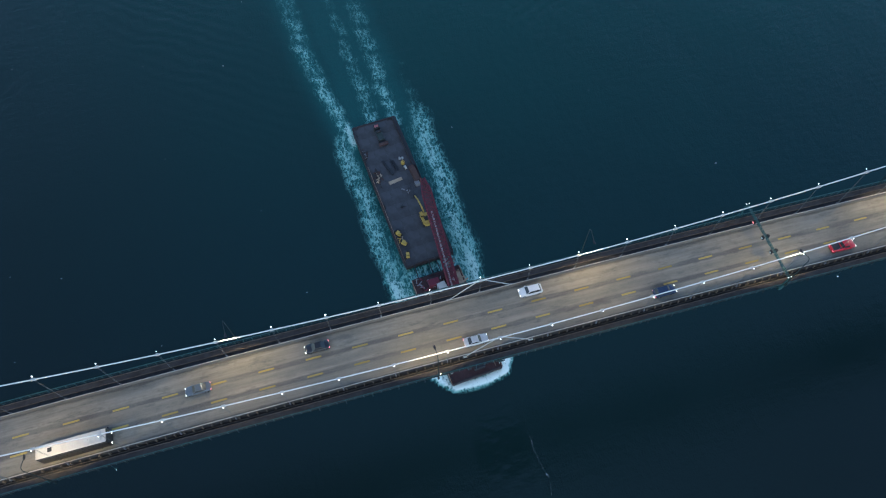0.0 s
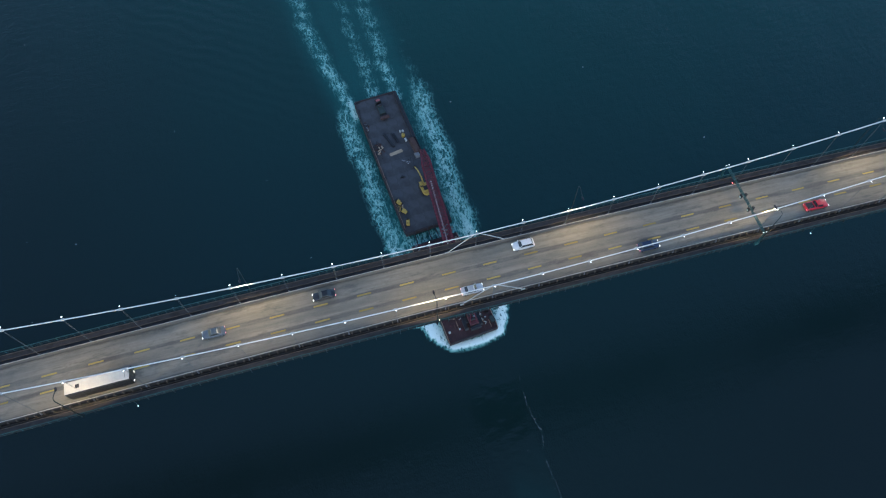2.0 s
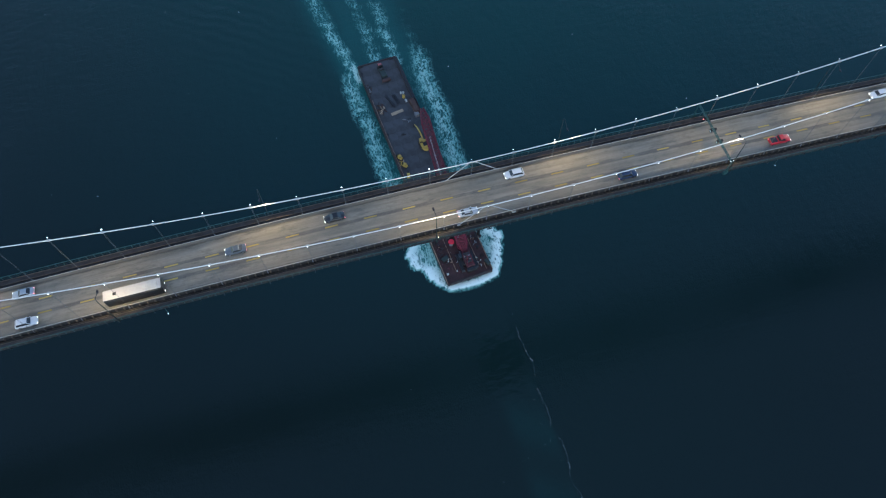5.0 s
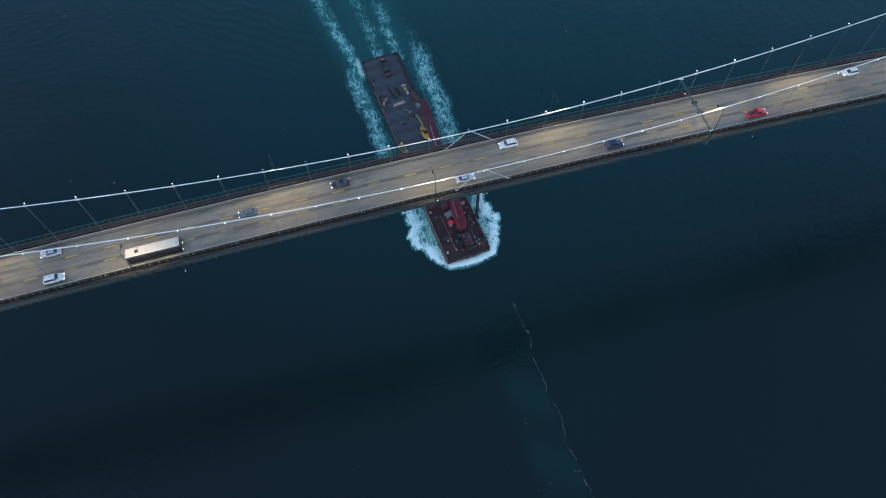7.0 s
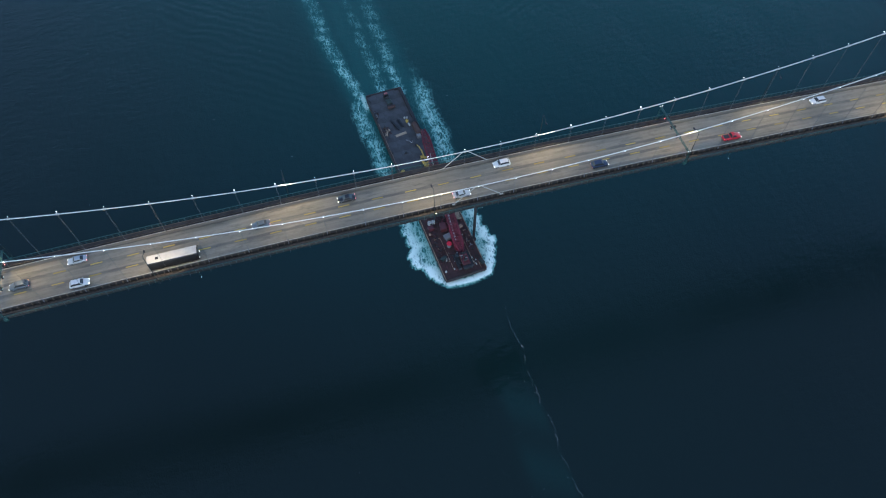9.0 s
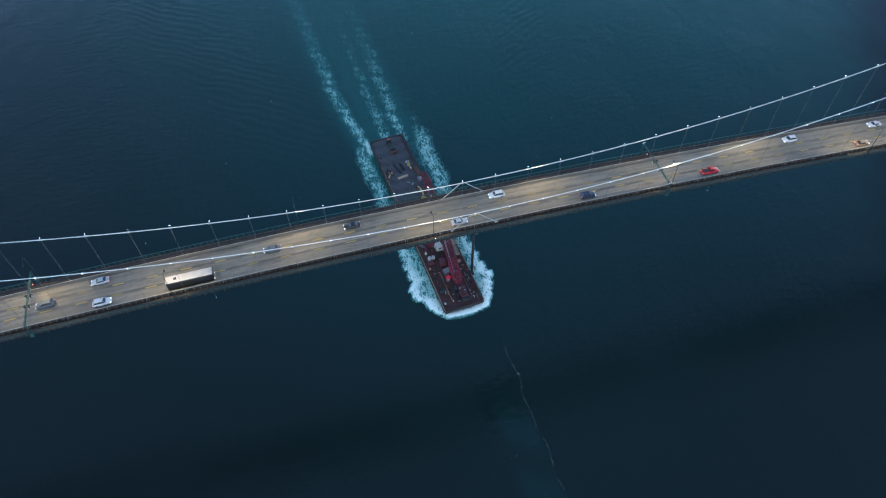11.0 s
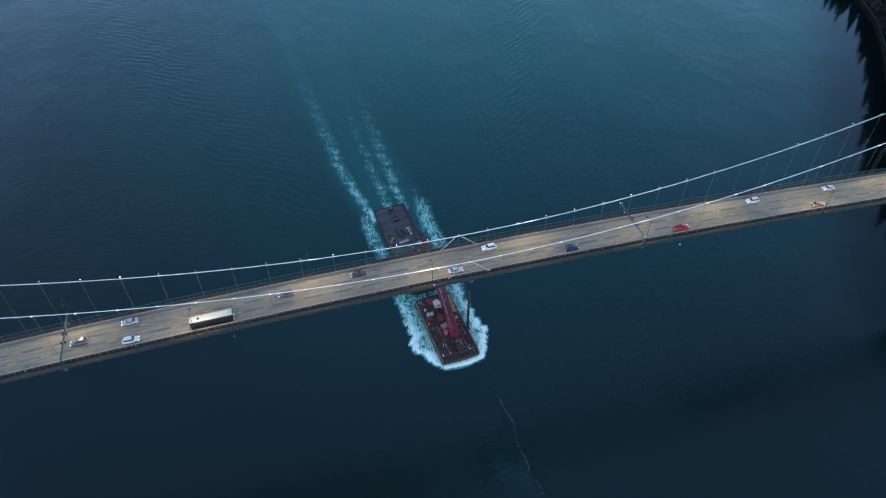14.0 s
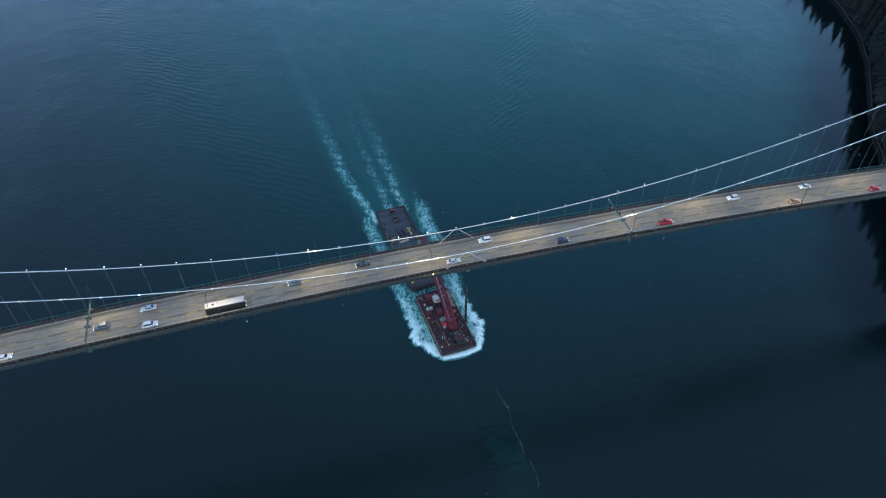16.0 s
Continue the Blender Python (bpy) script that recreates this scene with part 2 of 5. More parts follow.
RIM = plain("wheel_rim_metal", (0.35, 0.35, 0.36), 0.35, 0.8)
BARGE_DECK = plain("barge_deck_steel", (0.052, 0.053, 0.059), 0.75, wear=0.85, grain=0.6, worn=(0.026, 0.026, 0.028))
BARGE_HULL = plain("barge_hull_paint", (0.02, 0.015, 0.017), 0.65, wear=0.8, grain=0.8, worn=(0.04, 0.02, 0.017))
RUST_DECK = plain("rusty_deck_steel", (0.052, 0.021, 0.021), 0.8, wear=0.9, grain=0.9, worn=(0.022, 0.014, 0.016))
RUST = plain("rust", (0.068, 0.033, 0.027), 0.85, wear=0.8, grain=1.5)
TAN_EDGE = plain("worn_tan_paint", (0.3, 0.19, 0.13), 0.75, wear=0.8, grain=1.0, worn=(0.09, 0.05, 0.04))
MAROON = plain("dark_maroon_paint", (0.085, 0.018, 0.024), 0.6, wear=0.7, grain=1.5, worn=(0.03, 0.02, 0.022))
CRANE_RED = plain("crane_red_paint", (0.115, 0.011, 0.024), 0.65, wear=0.6, grain=1.5, worn=(0.06, 0.012, 0.018))
CRIMSON = plain("crimson_paint", (0.18, 0.01, 0.03), 0.65, wear=0.8, grain=1.5, worn=(0.1, 0.012, 0.02))
FADED_RED = plain("faded_red_paint", (0.34, 0.1, 0.1), 0.7, wear=0.6, grain=2.0)
BRIGHT_RED = plain("bright_red_paint", (0.6, 0.02, 0.045), 0.5, wear=0.3, grain=2.0)
MACHINE_YELLOW = plain("machine_yellow_paint", (0.42, 0.28, 0.06), 0.6, wear=0.5, grain=2.0, worn=(0.25, 0.13, 0.03))
WHITE_PAINT = plain("white_paint", (0.7, 0.7, 0.7), 0.5, wear=0.4, grain=1.5)
TIMBER = plain("pale_timber", (0.36, 0.27, 0.19), 0.8, wear=0.6, grain=2.0)
GREY_PLATE = plain("grey_steel_plate", (0.2, 0.2, 0.21), 0.6, 0.3, 0.6, 1.5)
MACHINE_GREEN = plain("dull_green_paint", (0.022, 0.033, 0.03), 0.6, wear=0.6, grain=2.0)
BARK = plain("bark", (0.06, 0.045, 0.035), 0.9)
NEEDLES = plain("conifer_needles", (0.026, 0.029, 0.027), 0.8, wear=0.5, grain=0.6, spread=0.5)
FOREST_FLOOR = plain("forest_floor", (0.022, 0.02, 0.02), 0.95, wear=0.7, grain=0.3)
ROCK = plain("shore_rock", (0.008, 0.008, 0.008), 0.9, wear=0.6, grain=0.5)
PATH = plain("seawall_path", (0.055, 0.054, 0.056), 0.9, wear=0.5, grain=0.4)

for m in (BARK, NEEDLES, FOREST_FLOOR, ROCK, PATH):
    matt(m)


# ---- mesh helpers ----
def part(name, bm, material, parent=None, label="", smooth=False):
    """Links a bmesh as one mesh object, under a thing or a part."""
    me = bpy.data.meshes.new(name)
    bm.normal_update()
    bm.to_mesh(me)
    bm.free()
    me.materials.append(material)
    if smooth:
        for p in me.polygons:
            p.use_smooth = True
    ob = new(name, me)
    ob.parent = parent
    if label:
        ob["label"] = label
    return ob


def again(ob, m, parent=None):
    """Another object on the same mesh, at the pose m."""
    o = new(ob.name.split(".")[0], ob.data)
    o.parent = parent or ob.parent
    o.matrix_basis = m
    return o


def thing(name, m, label, category, group="", kind=""):
    ob = new(name)
    ob.matrix_basis = m
    ob.empty_display_size = 0.3
    return tagged(ob, label, category, group, kind)


def box(bm, c, s, bevel=0.0, turn=None):
    m = Matrix.Translation(c) @ (turn or Matrix()) @ Matrix.Diagonal((*s, 1))
    r = bmesh.ops.create_cube(bm, size=1, matrix=m)
    if bevel:
        edges = list({e for v in r["verts"] for e in v.link_edges})
        bmesh.ops.bevel(bm, geom=edges, offset=bevel, segments=1, affect="EDGES")
    return bm


def rod(bm, a, b, r, sides=6, r2=None):
    a, b = Vector(a), Vector(b)
    d = b - a
    m = Matrix.Translation((a + b) / 2) @ d.to_track_quat("Z", "Y").to_matrix().to_4x4()
    bmesh.ops.create_cone(bm, cap_ends=True, segments=sides, radius1=r, radius2=r if r2 is None else r2, depth=d.length, matrix=m)
    return bm


def ball(bm, c, r, squash=(1, 1, 1), sub=2):
    bmesh.ops.create_icosphere(bm, subdivisions=sub, radius=r, matrix=Matrix.Translation(c) @ Matrix.Diagonal((*squash, 1)))
    return bm


def sweep(bm, section, xs, height):
    """A closed section of (y, z) carried along the bridge, lifted by height(x)."""
    rings = [[bm.verts.new((x, y, z + height(x))) for y, z in section] for x in xs]
    n = len(section)
    for a, b in zip(rings, rings[1:]):
        for i in range(n):
            bm.faces.new((a[i], a[(i + 1) % n], b[(i + 1) % n], b[i]))
    bm.faces.new(rings[0])
    bm.faces.new(rings[-1][::-1])
    bmesh.ops.recalc_face_normals(bm, faces=bm.faces)
    return bm


def loft(bm, sections, caps=True):
    """Skins rings of equal count."""
    rings = [[bm.verts.new(p) for p in s] for s in sections]
    n = len(rings[0])
    for a, b in zip(rings, rings[1:]):
        for i in range(n):
            bm.faces.new((a[i], a[(i + 1) % n], b[(i + 1) % n], b[i]))
    if caps:
        bm.faces.new(rings[0])
        bm.faces.new(rings[-1][::-1])
    bmesh.ops.recalc_face_normals(bm, faces=bm.faces)
    return bm


def rect(y0, y1, z0, z1):
    return [(y0, z0), (y1, z0), (y1, z1), (y0, z1)]


B = bmesh.new

# ---- the bridge ----
DECK = 65.4          # road at mid-span above the water
SAG_LOW = 71.15      # lowest point of the main cables
GRADE = 1.75e-4      # the deck falls off to both sides by GRADE * x * x
PANEL = 9.958        # from hanger to hanger
SPAN0, SPAN1 = -22, 26


def deck_z(x):
    return DECK - GRADE * x * x


def cable_z(x):
    return SAG_LOW + 0.00085 * x * x


XS = [PANEL * i for i in range(SPAN0, SPAN1 + 1)]
FINE = [PANEL * i / 3 for i in range(3 * SPAN0, 3 * SPAN1 + 1)]
bridge = thing("suspension_bridge", Matrix(), "green steel suspension bridge with three traffic lanes high over the water", "bridge")
road = part("carriageway", sweep(B(), rect(-5.62, 5.62, -0.45, 0), FINE, deck_z), ASPHALT, bridge, "worn grey asphalt with dark patched seams")
for side in (-1, 1):
    part("sidewalk", sweep(B(), rect(side * 7.0, side * 8.28, -0.15, 0.12), XS, deck_z), BROWN_WALK, bridge, "brown coated walkway")
    part("parapet_back", sweep(B(), rect(side * 5.954, side * 5.985, -0.75, 0.7), XS, deck_z), DARK_CONCRETE, bridge, "dark back of the parapet")
    part("service_trough", sweep(B(), rect(side * 5.99, side * 6.998, -0.75, -0.55 if side < 0 else -0.12), XS, deck_z), DARK_CONCRETE, bridge, "dark open trough behind the parapet")
    part("walk_lip", sweep(B(), rect(side * 6.94, side * 7.06, 0.122, 0.2), XS, deck_z), BRACKET_BROWN, bridge)
    kerb = part("parapet", sweep(B(), [(side * a, z) for a, z in ((5.63, -0.4), (5.95, -0.4), (5.95, 0.2), (5.88, 0.8), (5.72, 0.82), (5.68, 0.25), (5.63, 0.2))], FINE, deck_z), CONCRETE, bridge, "weathered pale concrete parapet")
    part("parapet_cap", sweep(B(), rect(side * 5.74, side * 5.86, 0.822, 0.9), FINE, deck_z), CAP_PALE, kerb, "pale worn rail on the parapet")
    rail = part("outer_railing", sweep(B(), rect(side * 8.33, side * 8.45, 1.22, 1.32), FINE, deck_z), TEAL_PAINT, bridge, "green painted steel railing")
    for z in (0.3, 0.62, 0.94):
        part("rail_bar", sweep(B(), rect(side * 8.37, side * 8.41, z, z + 0.05), XS, deck_z), TEAL_DARK, rail)
    post = part("rail_post", box(B(), (0, 0, 0.65), (0.1, 0.1, 1.2), 0.015), TEAL_PAINT, rail)
    bracket = part("bracket", box(B(), (0, 0, 0.22), (0.24, 0.34, 0.86), 0.03), BRACKET_BROWN, kerb) if side < 0 else None
    for i in range((SPAN1 - SPAN0) * 6 + 1):
        x = PANEL * (SPAN0 + i / 6)
        m = Matrix.Translation((x, side * 8.39, deck_z(x)))
        mb = Matrix.Translation((x + 0.6, side * 6.17, deck_z(x) + 0.1))
        if i == 0:
            post.matrix_basis = m
        else:
            again(post, m)
        if bracket and i == 0:
            bracket.matrix_basis = mb
        elif bracket:
            again(bracket, mb)
    for y, z in ((6.45, -0.2), (8.05, 0.25)):
        part("conduit", sweep(B(), rect(side * y - 0.05, side * y + 0.05, z - 0.05, z + 0.05), XS, deck_z), BRACKET_BROWN, bridge)
    part("edge_girder", sweep(B(), rect(side * 7.1, side * 7.4, -0.75, -0.152), XS, deck_z), TEAL_DARK, bridge)
    truss = part("stiffening_truss", sweep(B(), rect(side * 5.2, side * 5.6, -2.7, -2.35), XS, deck_z), TEAL_DARK, bridge, "green steel truss below the deck")
    part("top_chord", sweep(B(), rect(side * 5.2, side * 5.6, -0.9, -0.46), XS, deck_z), TEAL_DARK, truss)
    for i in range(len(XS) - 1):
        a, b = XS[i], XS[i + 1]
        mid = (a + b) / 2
        part("truss_diagonal", rod(B(), (a, side * 5.4, deck_z(a) - 2.5), (mid, side * 5.4, deck_z(mid) - 0.8), 0.14, 4), TEAL_DARK, truss)
        part("truss_diagonal", rod(B(), (mid, side * 5.4, deck_z(mid) - 0.8), (b, side * 5.4, deck_z(b) - 2.5), 0.14, 4), TEAL_DARK, truss)

    cable = B()
    rings = []
    for x in FINE:
        slope = math.atan(2 * 0.00085 * x)
        ring = []
        for k in range(10):
            a = k * math.tau / 10
            ring.append((x - math.sin(slope) * math.sin(a) * 0.2, side * 6.0 + 0.108 * math.cos(a), cable_z(x) + 0.108 * math.sin(a)))
        rings.append(ring)
    main_cable = part("main_cable", loft(cable, rings), CABLE_PAINT, bridge, "pale wrapped main cable", True)
    band = part("cable_band", rod(B(), (-0.32, 0, 0), (0.32, 0, 0), 0.25, 10), PALE_STEEL, main_cable)
    for i, x in enumerate(XS):
        m = Matrix.Translation((x, side * 6.0, cable_z(x))) @ Matrix.Rotation(-math.atan(2 * 0.00085 * x), 4, "Y")
        if i == 0:
            band.matrix_basis = m
        else:
            again(band, m)
        foot = deck_z(x) + 0.3
        top = cable_z(x)
        h = B()
        for dx in (-0.09, 0.09):
            rod(h, (dx, 0, foot), (dx, 0, top), 0.022, 5)
        hung = part("hanger", h, HANGER_GREY, bridge)
        hung.matrix_basis = Matrix.Translation((x, side * 6.0, 0))
        socket = B()
        box(socket, (0, side * 0.1, foot - 0.05), (0.22, 0.3, 0.7), 0.04)
        rod(socket, (0, 0, foot + 0.35), (0, 0, foot + 1.0), 0.11, 8, 0.05)
        part("socket", socket, GREY_PLATE, hung, "grey steel socket")
    # the mid-span ties between cable and deck
    for end in (-6.4, 6.55):
        t = B()
        rod(t, (0.1 * end, side * 6.0, cable_z(0) - 0.05), (end, side * 6.0, deck_z(end) + 0.35), 0.1, 8)
        box(t, (end, side * 6.0, deck_z(end) + 0.35), (0.9, 0.3, 0.5), 0.04)
        part("mid_span_tie", t, PALE_STEEL, bridge, "pale steel tie from the cable to the deck")

beam = B()
box(beam, (0, 0, -1.05), (0.35, 15.2, 0.7), 0.02)
floor_beam = part("floor_beam", beam, TEAL_DARK, bridge)
stub = B()
box(stub, (0, 8.2, -0.28), (0.16, 0.62, 0.3), 0.03)
box(stub, (0, 8.46, -0.1), (0.14, 0.16, 1.1), 0.03)
outrigger = part("outrigger", stub, TEAL_DARK, bridge, "green steel bracket that carries the railing")
turned = Matrix.Rotation(math.pi, 4, "Z")
for i in range(2 * (len(XS) - 1) + 1):
    x = XS[0] + i * PANEL / 2
    m = Matrix.Translation((x, 0, deck_z(x)))
    again(outrigger, m @ turned)
    if i:
        again(outrigger, m)
    else:
        outrigger.matrix_basis = m
    if i % 2 == 0:
        if i:
            again(floor_beam, m)
        else:
            floor_beam.matrix_basis = m

# lane dashes, three metres in nine
dash = part("lane_mark", box(B(), (0, 0, 0.006), (3.0, 0.36, 0.012)), YELLOW_MARK, road)
first = True
for k in range(-22, 27):
    for y, shift in ((-1.86, -0.3), (1.55, 0.0)):
        x = -7.17 + 9 * k + shift
        m = Matrix.Translation((x, y, deck_z(x) + 0.002)) @ Matrix.Rotation(2 * GRADE * x, 4, "Y")
        if first:
            dash.matrix_basis, first = m, False
        else:
            again(dash, m)


def cable_light():
    ob = thing("cable_light", Matrix(), "small white lamp on a bracket above the main cable", "lamp", "lamps along the cables")
    arm = B()
    rod(arm, (0, -0.45, -0.35), (0, 0, -0.12), 0.035, 5)
    box(arm, (0, -0.45, -0.35), (0.16, 0.16, 0.2), 0.02)
    part("bracket", arm, DARK_STEEL, ob)
    part("globe", ball(B(), (0, 0, 0), 0.095, (1, 1, 0.85)), CABLE_LIGHT, ob, "lit white globe", True)
    return ob


lamp = cable_light()
first = True
for side in (-1, 1):
    for x in XS:
        m = Matrix.Translation((x, side * 6.45, cable_z(x) + 0.4))
        if side < 0:
            m = m @ Matrix.Rotation(math.pi, 4, "Z")
        if first:
            lamp.matrix_basis, first = m, False
        else:
            copy_thing(lamp, m)


def navigation_light(x, drop, pair):
    ob = thing("navigation_light", Matrix.Translation((x, -8.45, deck_z(x) - drop)), "small white light hung below the deck edge", "lamp", "lights below the deck")
    b = B()
    rod(b, (0, -0.05, 0.1), (0, 0.1, drop), 0.04, 5)
    box(b, (0, 0, 0.05), (1.2 if pair else 0.3, 0.3, 0.12), 0.02)
    part("bracket", b, TEAL_PAINT, ob)
    for dx in ((-0.45, 0.45) if pair else (0.0,)):
        part("light", ball(B(), (dx, -0.24, 0.05), 0.055 if pair else 0.07), MARKER if pair else CABLE_LIGHT, ob, "lit white lamp")


navigation_light(0.0, 0.3, True)
navigation_light(72.4, 2.1, False)
navigation_light(-72.4, 2.1, False)
marker = thing("rail_light", Matrix.Translation((-11.9, -8.42, deck_z(12) + 1.3)), "small warm light on the green railing", "lamp")
part("housing", box(B(), (0, 0, 0.03), (0.3, 0.2, 0.1), 0.02), DARK_STEEL, marker)
part("bulb", ball(B(), (0, 0, 0.14), 0.08), STREET_GLOW, marker)


def street_lamp(m, energy, out):
    """A davit: the pole stands on the deck's edge, the arm reaches over the road along local +y."""
    ob = thing("street_lamp", m, "lit green davit street lamp on the bridge edge", "street lamp", "street lamps")
    p = B()
    rod(p, (0, 0, -0.6), (0, 0, 10.7), 0.12, 8, 0.07)
    box(p, (0, 0.05, 0.1), (0.4, 0.4, 0.5), 0.05)
    part("pole", p, TEAL_DARK, ob, "", True)
    a = B()
    pts = [(0, 0, 10.6), (0, 0.22, 11.1), (0, 0.6, 11.2), (0, out - 0.5, 10.55), (0, out - 0.2, 10.4)]
    for u, v in zip(pts, pts[1:]):
        rod(a, u, v, 0.06, 6)
    part("arm", a, TEAL_DARK, ob)
    h = B()
    loft(h, [[(sx * w, out + y, 10.35 + sz * t) for sx, sz in ((-1, -1), (1, -1), (0.6, 1), (-0.6, 1))] for y, w, t in ((-0.45, 0.08, 0.05), (-0.15, 0.22, 0.1), (0.35, 0.2, 0.09), (0.5, 0.06, 0.04))])
    head = part("lamp_head", h, DARK_STEEL, ob)
    part("lens", box(B(), (0, out + 0.12, 10.235), (0.26, 0.36, 0.03), 0.01), STREET_GLOW, head, "lit lens")
    light = bpy.data.lights.new("street_light", "SPOT")
    light.energy, light.color, light.shadow_soft_size = energy, (1.0, 0.75, 0.43), 0.1
    light.spot_size, light.spot_blend = radians(142), 0.08
    lo = new("street_light", light)
    lo.parent = ob
    lo.matrix_basis = Matrix.Translation((0, out + 0.12, 10.15)) @ Matrix.Rotation(radians(60), 4, "X")
    return ob


for side, panels in ((1, (-19, -12, -5, 2, 9, 16, 23)), (-1, (-15, -8, -1, 6, 13, 20))):
    for i in panels:
        x = PANEL * i + (2.3 if side > 0 else -2.4) + (1.4 if i == 6 else 0)
        m = Matrix.Translation((x, side * 8.6, deck_z(x)))
        if side > 0:
            m = m @ Matrix.Rotation(math.pi, 4, "Z")
        if i == 6:
            m = m @ Matrix.Diagonal((1, 1, 1.07, 1))
        street_lamp(m, 1250, 2.3 if side < 0 else 2.6)


def signal_gantry(x, lit):
    ob = thing("signal_gantry", Matrix.Translation((x, 0, deck_z(x))), "green steel gantry across the road with lane signals", "gantry", "signal gantries")
    top, y0, y1 = 4.1, -8.5, 8.9
    for dx, dz in ((-0.15, 0), (0.15, 0), (-0.15, 0.34), (0.15, 0.34)):
        part("chord", rod(B(), (dx, y0, top + dz), (dx, y1, top + dz), 0.065, 6), TEAL_PAINT, ob)
    b = B()
    n = 22
    for i in range(n):
        ya, yb = y0 + (y1 - y0) * i / n, y0 + (y1 - y0) * (i + 1) / n
        s = 1 if i % 2 else -1
        for dz in (0, 0.34):
            rod(b, (-0.15 * s, ya, top + dz), (0.15 * s, yb, top + dz), 0.03, 4)
        for dx in (-0.15, 0.15):
            rod(b, (dx, ya, top + 0.17 - 0.17 * s), (dx, yb, top + 0.17 + 0.17 * s), 0.03, 4)
    part("lacing", b, TEAL_PAINT, ob)
    for y in (y0, y1):
        l = B()
        rod(l, (0, y, -0.6), (0, y, top + 0.35), 0.16, 8, 0.12)
        part("leg", l, TEAL_PAINT, ob)
        f = B()
        box(f, (0, y, -0.1), (1.0, 0.6, 0.9), 0.06)
        box(f, (0.3, y, 0.55), (0.5, 0.45, 0.5), 0.06)
        part("leg_foot", f, TEAL_PAINT, ob, "green steel foot box")
        for dx in (-0.34, 0.34) if lit else ():
            part("marker_lamp", box(B(), (dx, y, top + 0.5), (0.2, 0.16, 0.12), 0.02), MARKER, ob, "small white lamp")
        part("lamp_bar", rod(B(), (-0.42, y, top + 0.41), (0.42, y, top + 0.41), 0.04, 5), TEAL_PAINT, ob)
    for y, lens in ((4.8, TAILLIGHT), (1.1, SIGNAL_GREEN), (-2.3, SIGNAL_GREEN)):
        for dx in (-0.5, 0.5):
            s = B()
            box(s, (dx, y, top - 0.1), (0.34, 0.75, 0.85), 0.08)
            for k in (-1, 1):
                rod(s, (dx * 0.3, y + 0.2 * k, top + 0.1), (dx, y + 0.2 * k, top + 0.1), 0.04, 5)
            sig = part("signal_head", s, BLACK_STEEL, ob, "dark lane signal box")
            v = B()
            box(v, (dx * 1.5, y, top + 0.22), (0.24, 0.5, 0.04), 0.01)
            part("visor", v, BLACK_STEEL, sig)
            f = B()
            box(f, (dx * 1.36, y, top - 0.1), (0.02, 0.4, 0.4))
            part("lens", f, lens, sig)
    return ob


signal_gantry(58.3, True)
signal_gantry(-118.3, False)


